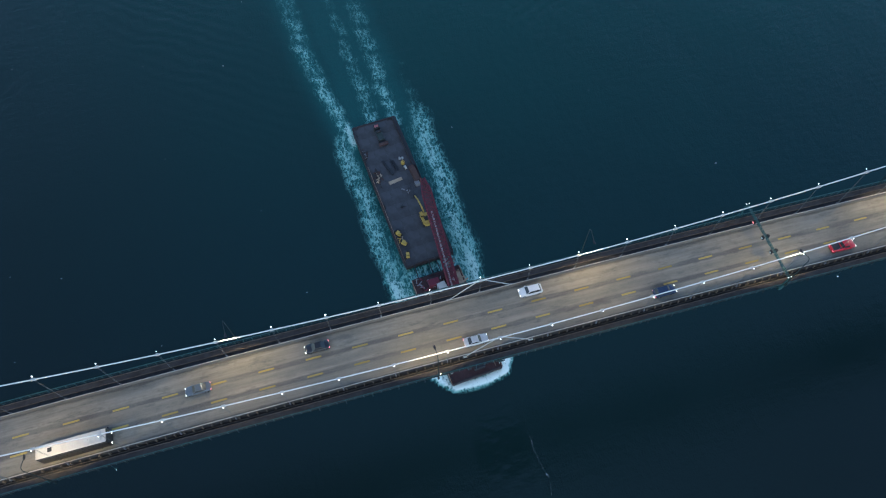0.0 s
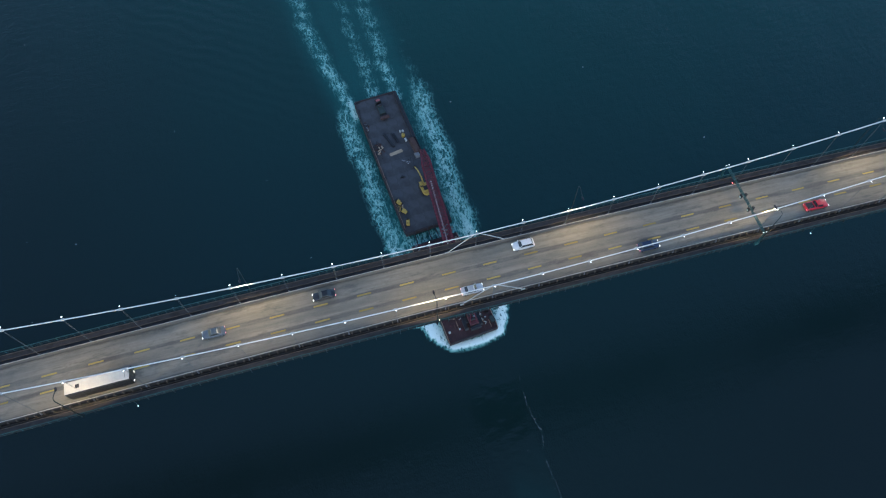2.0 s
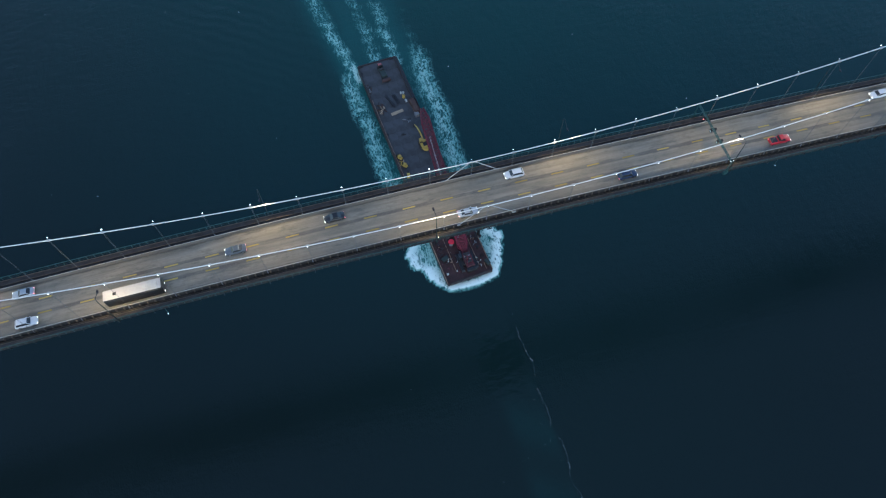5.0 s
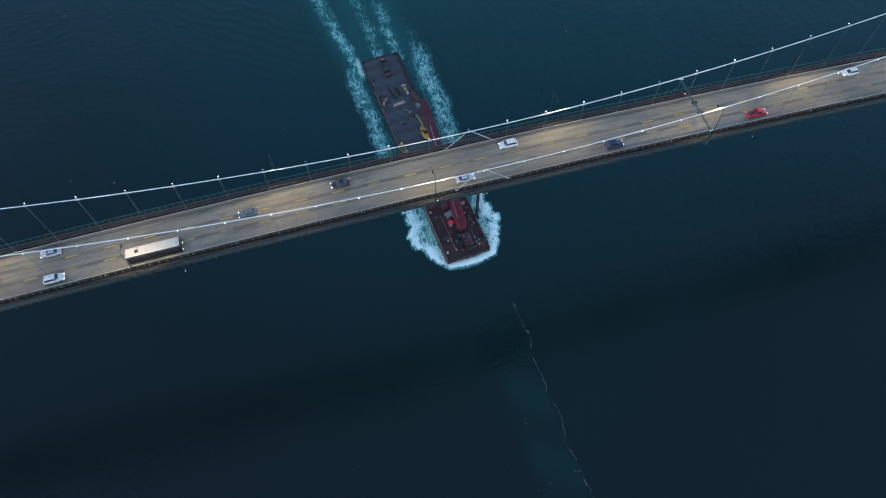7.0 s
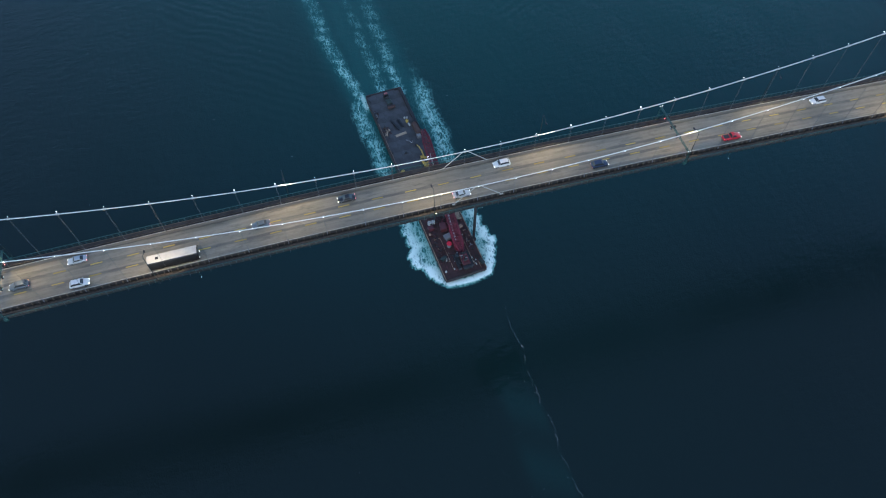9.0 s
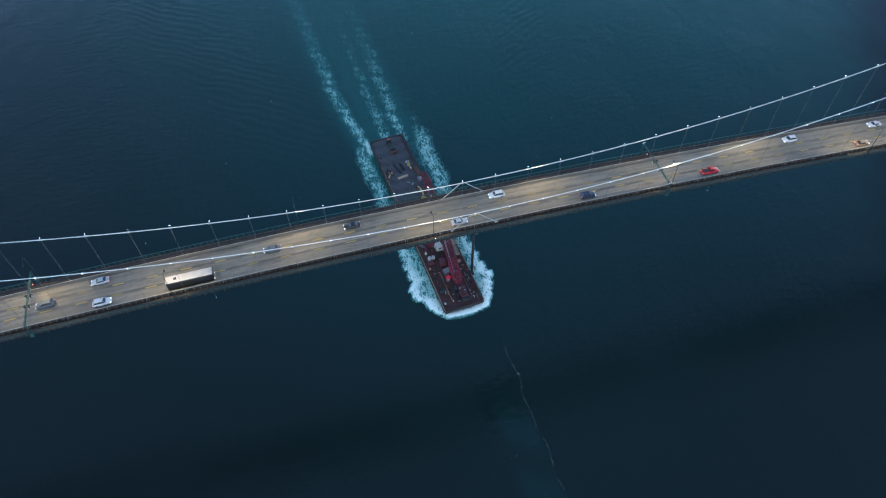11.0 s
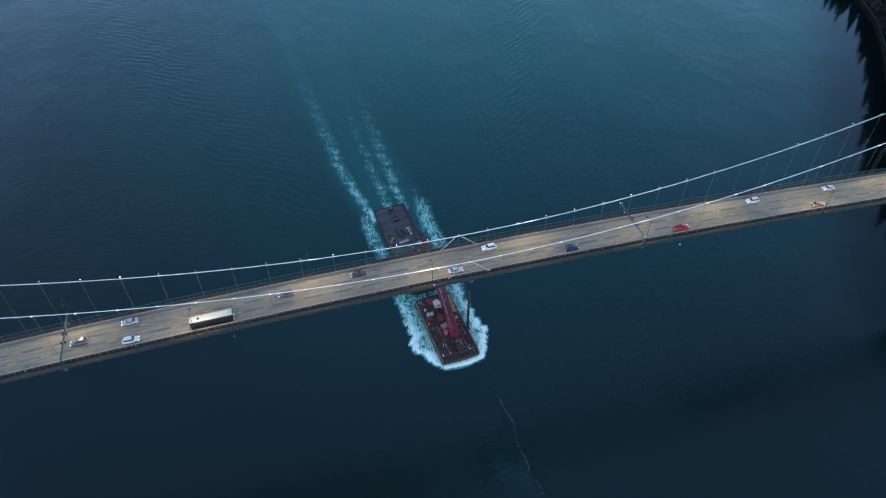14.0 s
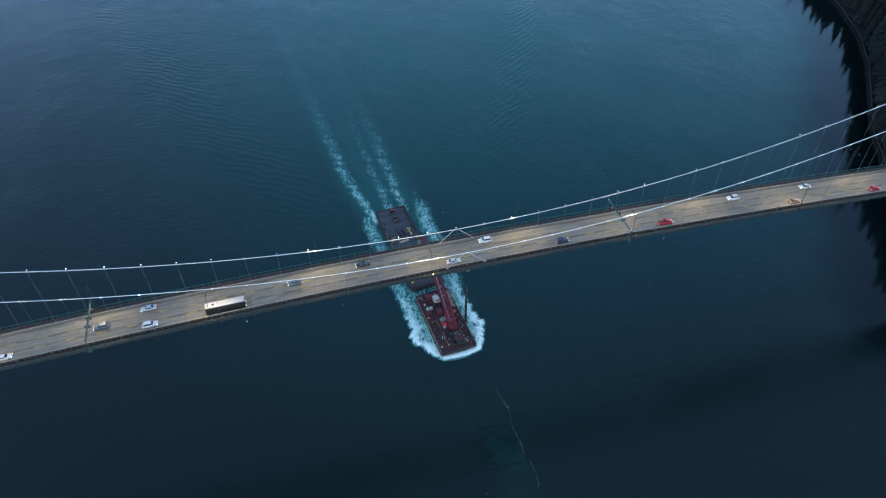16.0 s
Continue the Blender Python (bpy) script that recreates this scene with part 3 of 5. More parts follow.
# ---- traffic ----
def car(m, paint, label, kind="sedan", category="car"):
    """A car that points along local +x, wheels on z = 0."""
    L, Wd, H = {"sedan": (4.7, 1.84, 1.45), "suv": (4.7, 1.9, 1.7), "pickup": (5.5, 1.95, 1.8), "hatch": (4.2, 1.78, 1.5)}[kind]
    ob = thing("car" if kind != "pickup" else "pickup_truck", m, label, category, "traffic on the bridge")
    hl, hw = L / 2, Wd / 2
    belt = 0.92 if kind in ("sedan", "hatch") else 1.05
    body = []
    # nose to tail: x, half width, sill, top
    for x, w, z0, z1 in ((hl, 0.72, 0.42, 0.62), (hl - 0.12, 0.88, 0.28, 0.74), (hl - 0.5, 0.97, 0.22, belt - 0.1), (hl - 1.2, 1.0, 0.2, belt), (0, 1.0, 0.2, belt + 0.03), (-hl + 0.9, 1.0, 0.2, belt + 0.03), (-hl + 0.25, 0.96, 0.25, belt), (-hl + 0.05, 0.9, 0.35, belt - 0.08), (-hl, 0.8, 0.45, belt - 0.2)):
        y = w * hw
        body.append([(x, -y * 0.93, z0), (x, y * 0.93, z0), (x, y, z0 + 0.2), (x, y * 0.98, z1 - 0.12), (x, y * 0.86, z1), (x, -y * 0.86, z1), (x, -y * 0.98, z1 - 0.12), (x, -y, z0 + 0.2)])
    part("body", loft(B(), body), paint, ob, "", True)
    f0, f1, r1, r0 = {"sedan": (hl - 1.35, hl - 2.0, -hl + 1.45, -hl + 0.75), "suv": (hl - 1.3, hl - 1.9, -hl + 0.7, -hl + 0.25), "pickup": (hl - 1.5, hl - 2.1, -0.35, -0.6), "hatch": (hl - 1.15, hl - 1.8, -hl + 0.8, -hl + 0.2)}[kind]
    g = B()
    a, b = hw * 0.88, hw * 0.72
    lo, hi = belt - 0.02, H - 0.07
    loft(g, [[(f0, -a, lo), (f0, a, lo), (r0, a, lo), (r0, -a, lo)], [(f1, -b, hi), (f1, b, hi), (r1, b, hi), (r1, -b, hi)]])
    part("cabin_glass", g, GLASS, ob, "dark glass")
    r = B()
    c = hw * 0.7
    loft(r, [[(f1 + 0.05, -b - 0.01, hi - 0.03), (f1 + 0.05, b + 0.01, hi - 0.03), (r1 - 0.05, b + 0.01, hi - 0.03), (r1 - 0.05, -b - 0.01, hi - 0.03)], [(f1 - 0.08, -c + 0.04, H), (f1 - 0.08, c - 0.04, H), (r1 + 0.12, c - 0.04, H), (r1 + 0.12, -c + 0.04, H)]])
    for sx in (-1, 1):
        for xa, xb in ((f0, f1), (r0, r1)):
            rod(r, (xa, sx * a * 1.0, lo), (xb, sx * b, hi), 0.05, 4)
    part("roof", r, paint, ob)
    if kind == "pickup":
        bed = B()
        box(bed, ((-hl + r0) / 2 - 0.05, 0, belt + 0.035), (hl + r0 - 0.45, Wd * 0.72, 0.05), 0.0)
        part("load_bed", bed, DARK_STEEL, ob)
    tyre, rim = B(), B()
    rod(tyre, (0, -0.11, 0), (0, 0.11, 0), 0.33, 14)
    rod(rim, (0, -0.12, 0), (0, 0.12, 0), 0.2, 10)
    tmesh = rmesh = None
    for x in (hl - 0.9, -hl + 0.9):
        for sy in (-1, 1):
            mw = Matrix.Translation((x, sy * (hw - 0.1), 0.33))
            if tmesh is None:
                tmesh = part("wheel", tyre, TYRE, ob)
                tmesh.matrix_basis = mw
                rmesh = part("rim", rim, RIM, tmesh)
            else:
                w = again(tmesh, mw)
                again(rmesh, Matrix(), w)
    for sy in (-1, 1):
        part("headlight", box(B(), (hl - 0.12, sy * hw * 0.68, 0.66), (0.22, 0.34, 0.15), 0.03), HEADLIGHT, ob, "lit headlight")
        part("taillight", box(B(), (-hl + 0.06, sy * hw * 0.72, 0.76), (0.14, 0.3, 0.16), 0.03), TAILLIGHT, ob, "red taillight")
        part("wing_mirror", box(B(), (f0 - 0.1, sy * (hw + 0.08), belt + 0.05), (0.14, 0.2, 0.13), 0.03), paint, ob)
    return ob


def on_road(x, y, heading):
    return Matrix.Translation((x, y, deck_z(x) + 0.003)) @ Matrix.Rotation(2 * GRADE * x, 4, "Y") @ Matrix.Rotation(radians(heading), 4, "Z")


P_WHITE = glossy_paint("white_car_paint", (0.6, 0.6, 0.6))
P_SILVER = glossy_paint("silver_car_paint", (0.4, 0.43, 0.46), 0.5)
P_GREY = glossy_paint("grey_car_paint", (0.1, 0.12, 0.14), 0.3)
P_BLUE = glossy_paint("dark_blue_car_paint", (0.02, 0.035, 0.075), 0.2)
P_BLACK = glossy_paint("black_car_paint", (0.012, 0.012, 0.014))
P_RED = glossy_paint("red_car_paint", (0.5, 0.012, 0.025))
P_TAN = glossy_paint("tan_car_paint", (0.32, 0.2, 0.12), 0.3)
for x, y, head, paint, kind, words in (
    (-143.0, -3.7, 0, P_WHITE, "sedan", "white saloon car driving on the bridge"),
    (-115.5, 0.0, 180, P_GREY, "suv", "dark grey sport utility car on the bridge"),
    (-101.6, 3.5, 180, P_SILVER, "sedan", "silver grey saloon car on the bridge"),
    (-100.9, -3.7, 0, P_WHITE, "suv", "white sport utility car on the bridge"),
    (-55.8, 1.2, 180, P_GREY, "sedan", "dark grey saloon car between two lanes"),
    (-33.1, 3.3, 180, P_BLACK, "sedan", "black saloon car with bright headlights"),
    (9.7, 3.6, 180, P_WHITE, "suv", "white estate car on the bridge"),
    (-3.6, -3.5, 0, P_SILVER, "sedan", "silver saloon car below the mid-span tie"),
    (35.3, -3.5, 0, P_BLUE, "suv", "dark blue sport utility car on the bridge"),
    (75.1, -3.5, 0, P_RED, "pickup", "red pickup truck on the bridge"),
    (107.0, 3.2, 180, P_WHITE, "suv", "white sport utility car on the bridge"),
    (128.9, -3.7, 0, P_TAN, "sedan", "tan saloon car on the bridge"),
    (138.8, 3.3, 180, P_WHITE, "sedan", "white saloon car on the bridge"),
    (165.6, -3.5, 0, P_RED, "hatch", "dark red hatchback car on the bridge"),
):
    car(on_road(x, y, head), paint, words, kind, "pickup truck" if kind == "pickup" else "car")


BUS_GREY = plain("pale_bus_paint", (0.42, 0.4, 0.38), 0.5, wear=0.5, grain=0.8)


def bus(m):
    ob = thing("city_bus", m, "city bus with a pale grey roof and dark sides", "bus", "traffic on the bridge")
    rings = []
    for x, w, zt in ((6.1, 1.1, 2.9), (6.0, 1.24, 3.05), (5.5, 1.27, 3.1), (-5.7, 1.27, 3.1), (-6.0, 1.24, 3.05), (-6.1, 1.15, 2.9)):
        rings.append([(x, -w, 0.3), (x, w, 0.3), (x, w, zt - 0.25), (x, w * 0.88, zt), (x, -w * 0.88, zt), (x, -w, zt - 0.25)])
    part("body", loft(B(), rings), P_BLACK, ob, "dark body")
    part("roof", box(B(), (0, 0, 3.1), (12.1, 2.36, 0.14), 0.06), BUS_GREY, ob, "pale grey roof")
    for sy in (-1, 1):
        part("side_panel", box(B(), (0, sy * 1.275, 0.95), (11.6, 0.02, 0.9), 0.005), P_BLACK, ob, "dark lower side panel")
    for sy in (-1, 1):
        part("window_band", box(B(), (-0.2, sy * 1.275, 1.95), (11.2, 0.03, 0.95), 0.01), GLASS, ob, "dark window band")
    part("windscreen", box(B(), (6.1, 0, 1.9), (0.06, 2.0, 1.3), 0.02), GLASS, ob)
    part("roof_hatch", box(B(), (-3.6, 0, 3.2), (0.75, 0.75, 0.1), 0.03), DARK_STEEL, ob, "dark roof hatch")
    part("roof_hatch", box(B(), (2.6, 0, 3.19), (0.7, 0.7, 0.08), 0.03), PALE_STEEL, ob)
    part("air_unit", box(B(), (4.2, 0, 3.24), (2.2, 1.7, 0.18), 0.06), PALE_STEEL, ob, "grey roof unit")
    t = None
    for x in (3.9, -3.4):
        for sy in (-1, 1):
            mw = Matrix.Translation((x, sy * 1.12, 0.48))
            if t is None:
                t = part("wheel", rod(B(), (0, -0.14, 0), (0, 0.14, 0), 0.48, 14), TYRE, ob)
                t.matrix_basis = mw
                rim = part("rim", rod(B(), (0, -0.15, 0), (0, 0.15, 0), 0.27, 10), RIM, t)
            else:
                again(rim, Matrix(), again(t, mw))
    for sy in (-1, 1):
        part("headlight", box(B(), (6.1, sy * 0.9, 0.8), (0.12, 0.36, 0.22), 0.03), HEADLIGHT, ob, "lit headlight")
        part("taillight", box(B(), (-6.1, sy * 0.95, 1.0), (0.08, 0.22, 0.4), 0.02), TAILLIGHT, ob)
        part("wing_mirror", box(B(), (6.2, sy * 1.4, 2.4), (0.15, 0.2, 0.4), 0.03), DARK_STEEL, ob)
    return ob


bus(on_road(-77.8, -3.6, 0))

# ---- the tow: a crane barge with a deck barge behind it ----
BOW = Vector((3.15, 8.65, 0))
AXIS = math.atan2(8.9, 98.1)
TOW = Matrix.Translation(BOW) @ Matrix.Rotation(AXIS, 4, "Z")   # local y runs from bow to stern, local x across
AFT_Z = 2.2


def at(u, v, z=AFT_Z, turn=0.0):
    """A pose on the tow: u metres behind the bow, v across."""
    return TOW @ Matrix.Translation((v, u, z)) @ Matrix.Rotation(radians(turn), 4, "Z")


def hull(bm, length, half, top, rake):
    rings = []
    for y, z0, w in ((0, top - 1.3, 0.97), (rake * 0.5, 0.3, 1.0), (rake, -1.2, 1.0), (length - rake, -1.2, 1.0), (length - rake * 0.5, 0.3, 1.0), (length, top - 1.3, 0.97)):
        rings.append([(-half * w, y, z0), (half * w, y, z0), (half * w, y, top - 0.1), (half * w - 0.1, y, top), (-half * w + 0.1, y, top), (-half * w, y, top - 0.1)])
    return loft(bm, rings)


fore = thing("crane_barge", TOW, "rusty brown flat crane barge pushing a white bow wave", "barge")
part("hull", hull(B(), 34.7, 7.75, AFT_Z - 0.02, 4.0), BARGE_HULL, fore, "dark stained steel hull")
plate = part("deck_plate", box(B(), (0, 0, 0), (3.76, 5.66, 0.06), 0.015), RUST_DECK, fore, "dark rusty deck plate")
plate.matrix_basis = Matrix.Translation((-5.7, 3.0, AFT_Z))
for i in range(6):
    for j in range(4):
        if i or j:
            again(plate, Matrix.Translation((-5.7 + 3.8 * j, 3.0 + 5.7 * i, AFT_Z)))
for v in (-7.6, 7.6):
    part("gunwale", box(B(), (v, 17.3, AFT_Z + 0.2), (0.18, 34.2, 0.4), 0.04), TAN_EDGE, fore, "worn pale edge")
for u in (0.25, 34.4):
    part("headlog", box(B(), (0, u, AFT_Z + 0.12), (14.8, 0.3, 0.25), 0.05), BARGE_HULL, fore)
for v, u0, u1 in ((-3.5, 3.2, 17.6), (4.15, 3.2, 17.6), (5.9, 1.0, 3.4), (-5.6, 17.0, 18.6)):
    part("deck_rail", box(B(), (v, (u0 + u1) / 2, AFT_Z + 0.16), (0.16, u1 - u0, 0.26), 0.03), TAN_EDGE, fore, "pale worn skid rail")
part("deck_rail", box(B(), (-4.5, 17.7, AFT_Z + 0.16), (2.0, 0.16, 0.26), 0.03), TAN_EDGE, fore)
for v in (-7.1, 7.1):
    for u in (1.5, 9.5, 18.0, 26.0, 33.0):
        for du in (-0.35, 0.35):
            b = B()
            rod(b, (v, u + du, AFT_Z), (v, u + du, AFT_Z + 0.65), 0.15, 8)
            rod(b, (v, u + du, AFT_Z + 0.65), (v, u + du, AFT_Z + 0.72), 0.2, 8)
            part("bollard", b, DARK_STEEL, fore)

aft = thing("deck_barge", TOW, "long flat deck barge with dark worn steel deck", "barge")
A0, A1 = 39.2, 96.2
hb = hull(B(), A1 - A0, 7.9, AFT_Z - 0.02, 5.0)
bmesh.ops.translate(hb, verts=hb.verts, vec=(0, A0, 0))
part("hull", hb, BARGE_HULL, aft, "dark stained steel hull")
plate = part("deck_plate", box(B(), (0, 0, 0), (3.78, 5.65, 0.06), 0.012), BARGE_DECK, aft, "grey worn deck plate")
for i in range(10):
    for j in range(4):
        m = Matrix.Translation((-5.7 + 3.8 * j, A0 + 3.0 + 5.67 * i, AFT_Z + 0.004 * ((i * 7 + j * 3) % 5)))
        if i or j:
            again(plate, m)
        else:
            plate.matrix_basis = m
for v, w, h in ((-7.65, 0.35, 0.55), (7.65, 0.3, 0.5)):
    part("coaming", box(B(), (v, (A0 + A1) / 2, AFT_Z + h / 2), (w, A1 - A0 - 1.0, h), 0.05), BARGE_HULL, aft)
part("coaming_top", box(B(), (-7.42, (A0 + A1) / 2 - 8, AFT_Z + 0.6), (0.12, 38, 0.1), 0.02), TAN_EDGE, aft, "worn tan edge strip")
part("bulwark", box(B(), (6.6, 84.8, AFT_Z + 0.6), (0.25, 21.5, 1.2), 0.04), BARGE_HULL, aft, "dark side wall")
part("bulwark_ledge", box(B(), (7.15, 84.8, AFT_Z + 0.3), (0.8, 21.5, 0.6), 0.04), DARK_STEEL, aft)
for u, h in ((A0 + 0.3, 0.3), (A1 - 0.3, 0.35)):
    part("headlog", box(B(), (0, u, AFT_Z + h / 2), (15.2, 0.5, h), 0.06), BARGE_HULL, aft)
for v in (-6.6, 5.6):
    part("corner_fitting", box(B(), (v, A1 - 1.0, AFT_Z + 0.2), (1.8, 0.3, 0.4), 0.06), DARK_STEEL, aft)
for v in (-7.0, 7.0):
    for u in (42, 52, 62, 72, 82, 92):
        for du in (-0.35, 0.35):
            part("bollard", rod(B(), (v, u + du, AFT_Z), (v, u + du, AFT_Z + 0.75), 0.15, 8), DARK_STEEL, aft)
cpl = thing("coupling_cables", TOW, "dark steel coupling wires between the two barges", "cable")
for v0, v1 in ((-5.5, -5.0), (-0.8, -0.6), (1.8, 1.6), (5.5, 5.2)):
    part("wire", rod(B(), (v0, 34.0, AFT_Z + 0.3), (v1, A0 + 0.8, AFT_Z + 0.3), 0.16, 6), DARK_STEEL, cpl)


def lattice(bm, a, b, w0, w1, bays, r):
    """Four chords and zigzag lacing from a to b."""
    a, b = Vector(a), Vector(b)
    d = (b - a).normalized()
    side = d.cross(Vector((0, 0, 1))).normalized()
    up = side.cross(d)

    def corner(t, i):
        w = (w0 + (w1 - w0) * t) / 2
        w *= min(1.0, 0.45 + t * 8, 0.4 + (1 - t) * 7)
        sx, sy = ((-1, -1), (1, -1), (1, 1), (-1, 1))[i]
        return a + (b - a) * t + side * sx * w + up * sy * w

    for k in range(bays):
        t0, t1 = k / bays, (k + 1) / bays
        for i in range(4):
            rod(bm, corner(t0, i), corner(t1, i), r, 5)
            j = (i + 1) % 4
            p, q = (i, j) if k % 2 else (j, i)
            rod(bm, corner(t0, p), corner(t1, q), r * 0.7, 4)
            rod(bm, corner(t0, q), corner(t1, p), r * 0.5, 4)
            if k % 2:
                rod(bm, corner(t0, i), corner(t0, j), r * 0.55, 4)
    return bm


def crawler_crane():
    ob = thing("crawler_crane", at(5.6, 0.9), "red crawler crane with a long lattice boom laid over the barges", "crane")
    for v in (-2.3, 2.3):
        t = B()
        rings = []
        for y, z in ((-3.4, 0.55), (-3.0, 0.1), (2.9, 0.1), (3.4, 0.55), (3.0, 1.05), (-3.0, 1.05)):
            rings.append((y, z))
        loft(t, [[(v - 0.5, y, z) for y, z in rings], [(v + 0.5, y, z) for y, z in rings]])
        part("track", t, DARK_STEEL, ob)
    part("undercarriage", box(B(), (0, 0, 0.9), (3.8, 2.6, 0.7), 0.1), DARK_STEEL, ob)
    part("house", box(B(), (0.2, -0.6, 2.2), (2.6, 5.2, 1.7), 0.18), MAROON, ob, "dark red machinery house")
    part("counterweight", box(B(), (0.2, -3.9, 2.0), (3.2, 1.1, 1.5), 0.12), DARK_STEEL, ob)
    part("cab", box(B(), (-1.8, 1.4, 2.1), (1.0, 1.7, 1.9), 0.12), GLASS, ob, "dark glazed operator's cab")
    part("roof_panel", box(B(), (0.75, -0.6, 3.2), (0.7, 2.6, 0.1), 0.03), PALE_STEEL, ob)
    part("roof_panel", box(B(), (-0.5, 0.4, 3.2), (0.8, 1.4, 0.12), 0.03), PALE_STEEL, ob)
    w = B()
    for y in (-1.6, -0.2, 1.1):
        rod(w, (-0.9, y, 3.35), (1.2, y, 3.35), 0.42, 10)
    part("winch_drum", w, DARK_STEEL, ob)
    boom = B()
    tip = (5.8, 58.5, 6.4)
    lattice(boom, (0.3, 2.6, 2.4), tip, 2.9, 2.8, 44, 0.17)
    bo = part("boom", boom, CRANE_RED, ob, "long dark red lattice boom")
    foot = B()
    lattice(foot, (0.15, 3.4, 2.5), (1.25, 14.5, 3.2), 2.95, 2.95, 8, 0.17)
    part("boom_foot", foot, CRIMSON, bo, "bright crimson foot section of the boom")
    lane = B()
    a, b = Vector((0.15, 8.0, 2.3)), Vector((4.6, 47.0, 5.2))
    d = (b - a).normalized()
    box(lane, (a + b) / 2, (0.5, (b - a).length, 0.06), 0.0, d.to_track_quat("Y", "Z").to_matrix().to_4x4())
    part("walkway", lane, PALE_STEEL, bo, "pale grating walkway inside the boom")
    g = B()
    for v in (-1.0, 1.0):
        rod(g, (v, -2.6, 3.0), (v * 0.6, -1.2, 6.2), 0.12, 6)
        rod(g, (v, 1.4, 3.0), (v * 0.6, -1.2, 6.2), 0.1, 6)
        rod(g, (v * 0.6, -1.2, 6.2), (tip[0] + v * 0.3, tip[1] - 1.5, tip[2] + 0.6), 0.035, 4)
    rod(g, (-0.7, -1.2, 6.2), (0.7, -1.2, 6.2), 0.14, 6)
    part("gantry_frame", g, CRANE_RED, ob, "red mast frame with pendant wires")
    return ob


crawler_crane()


def tank(m, r, h, mat, label):
    ob = thing("tank", m, label, "tank", "deck gear")
    b = rod(B(), (0, 0, 0.05), (0, 0, h), r, 16)
    bmesh.ops.bevel(b, geom=[e for e in b.edges if abs(e.verts[0].co.z - e.verts[1].co.z) < 1e-4], offset=r * 0.15, segments=2, affect="EDGES")
    part("shell", b, mat, ob)
    part("hatch", rod(B(), (r * 0.3, 0, h), (r * 0.3, 0, h + 0.14), r * 0.25, 8), DARK_STEEL, ob)
    return ob


def crate(m, s, mat, label, name="equipment_box", category="box"):
    ob = thing(name, m, label, category, "deck gear")
    part("body", box(B(), (0, 0, s[2] / 2 + 0.035), s, 0.06), mat, ob)
    lid = B()
    box(lid, (0, 0, s[2] + 0.07), (s[0] * 0.92, s[1] * 0.92, 0.07), 0.02)
    part("lid", lid, mat, ob)
    ribs = B()
    for k in range(3):
        for sx in (-1, 1):
            box(ribs, (sx * (s[0] / 2 + 0.03), (k - 1) * s[1] * 0.36, s[2] / 2 + 0.06), (0.08, 0.1, s[2] * 0.9))
    part("rib_frame", ribs, DARK_STEEL, ob)
    return ob


def heap(m, spread, count, mats, label, seed, long=(0.6, 2.2)):
    """A loose heap of scrap and hoses, every piece a mesh of its own."""
    rnd = random.Random(seed)
    ob = thing("scrap_heap", m, label, "scrap", "deck gear")
    for i in range(count):
        b = B()
        l = rnd.uniform(*long)
        c = Vector((rnd.gauss(0, spread[0] / 3), rnd.gauss(0, spread[1] / 3), 0.2 + rnd.random() * 0.5))
        turn = Euler((rnd.uniform(-0.3, 0.3), rnd.uniform(-0.3, 0.3), rnd.uniform(0, math.pi))).to_matrix().to_4x4()
        if rnd.random() < 0.5:
            box(b, c, (l, rnd.uniform(0.15, 0.5), rnd.uniform(0.12, 0.4)), 0.02, turn)
        else:
            d = turn @ Vector((l / 2, 0, 0))
            rod(b, c - d, c + d, rnd.uniform(0.06, 0.18), 7)
        part("piece", b, rnd.choice(mats), ob)
    return ob


# on the crane barge
spud = thing("spud_pile", at(13.5, 7.95, 0.0), "tall black steel spud pile at the barge's edge", "pile")
part("tube", rod(B(), (0.05, 0, -2.0), (0.3, 0.4, 23.0), 0.5, 16), BLACK_STEEL, spud, "", True)
col = B()
box(col, (0.05, 0, 1.8), (1.5, 1.7, 1.2), 0.1)
box(col, (-0.7, 0, 2.5), (0.5, 2.2, 0.7), 0.08)
part("guide_collar", col, DARK_STEEL, spud)
cap = thing("control_cabin", at(13.2, -1.6), "small cabin with a bright red round cover", "cabin", "deck gear")
part("cover", rod(B(), (0, 0, 1.9), (0, 0, 2.15), 1.0, 14, 0.85), BRIGHT_RED, cap, "bright red cover")
part("body", rod(B(), (0, 0, 0.03), (0, 0, 1.9), 0.75, 14), GREY_PLATE, cap)
house = thing("deck_house", at(28.6, 0.1, AFT_Z, 8), "small pale roofed deck house among red machinery", "deck house")
part("wall", box(B(), (0, 0, 1.25), (2.3, 2.5, 2.4), 0.05), PALE_STEEL, house)
part("roof", box(B(), (0, 0, 2.55), (2.5, 2.7, 0.16), 0.05), PALE_STEEL, house, "pale flat roof")
part("door", box(B(), (-1.17, 0.3, 1.05), (0.05, 0.9, 2.0), 0.02), GREY_PLATE, house)
part("window", box(B(), (0, -1.27, 1.6), (1.2, 0.05, 0.7), 0.02), GLASS, house)
tank(at(24.7, -5.0), 0.7, 1.6, PALE_STEEL, "pale round tank on the crane barge")
tank(at(24.7, -3.5), 0.65, 1.5, PALE_STEEL, "pale round tank on the crane barge")
crate(at(22.4, -5.3, AFT_Z, 5), (1.9, 1.7, 1.5), MAROON, "dark red engine box on the deck")
crate(at(21.2, -0.9, AFT_Z, -6), (2.4, 3.0, 1.9), MAROON, "dark maroon machinery box", "winch_house")
crate(at(16.9, -0.8, AFT_Z, 12), (2.6, 2.2, 1.3), GREY_PLATE, "grey generator box on the deck")
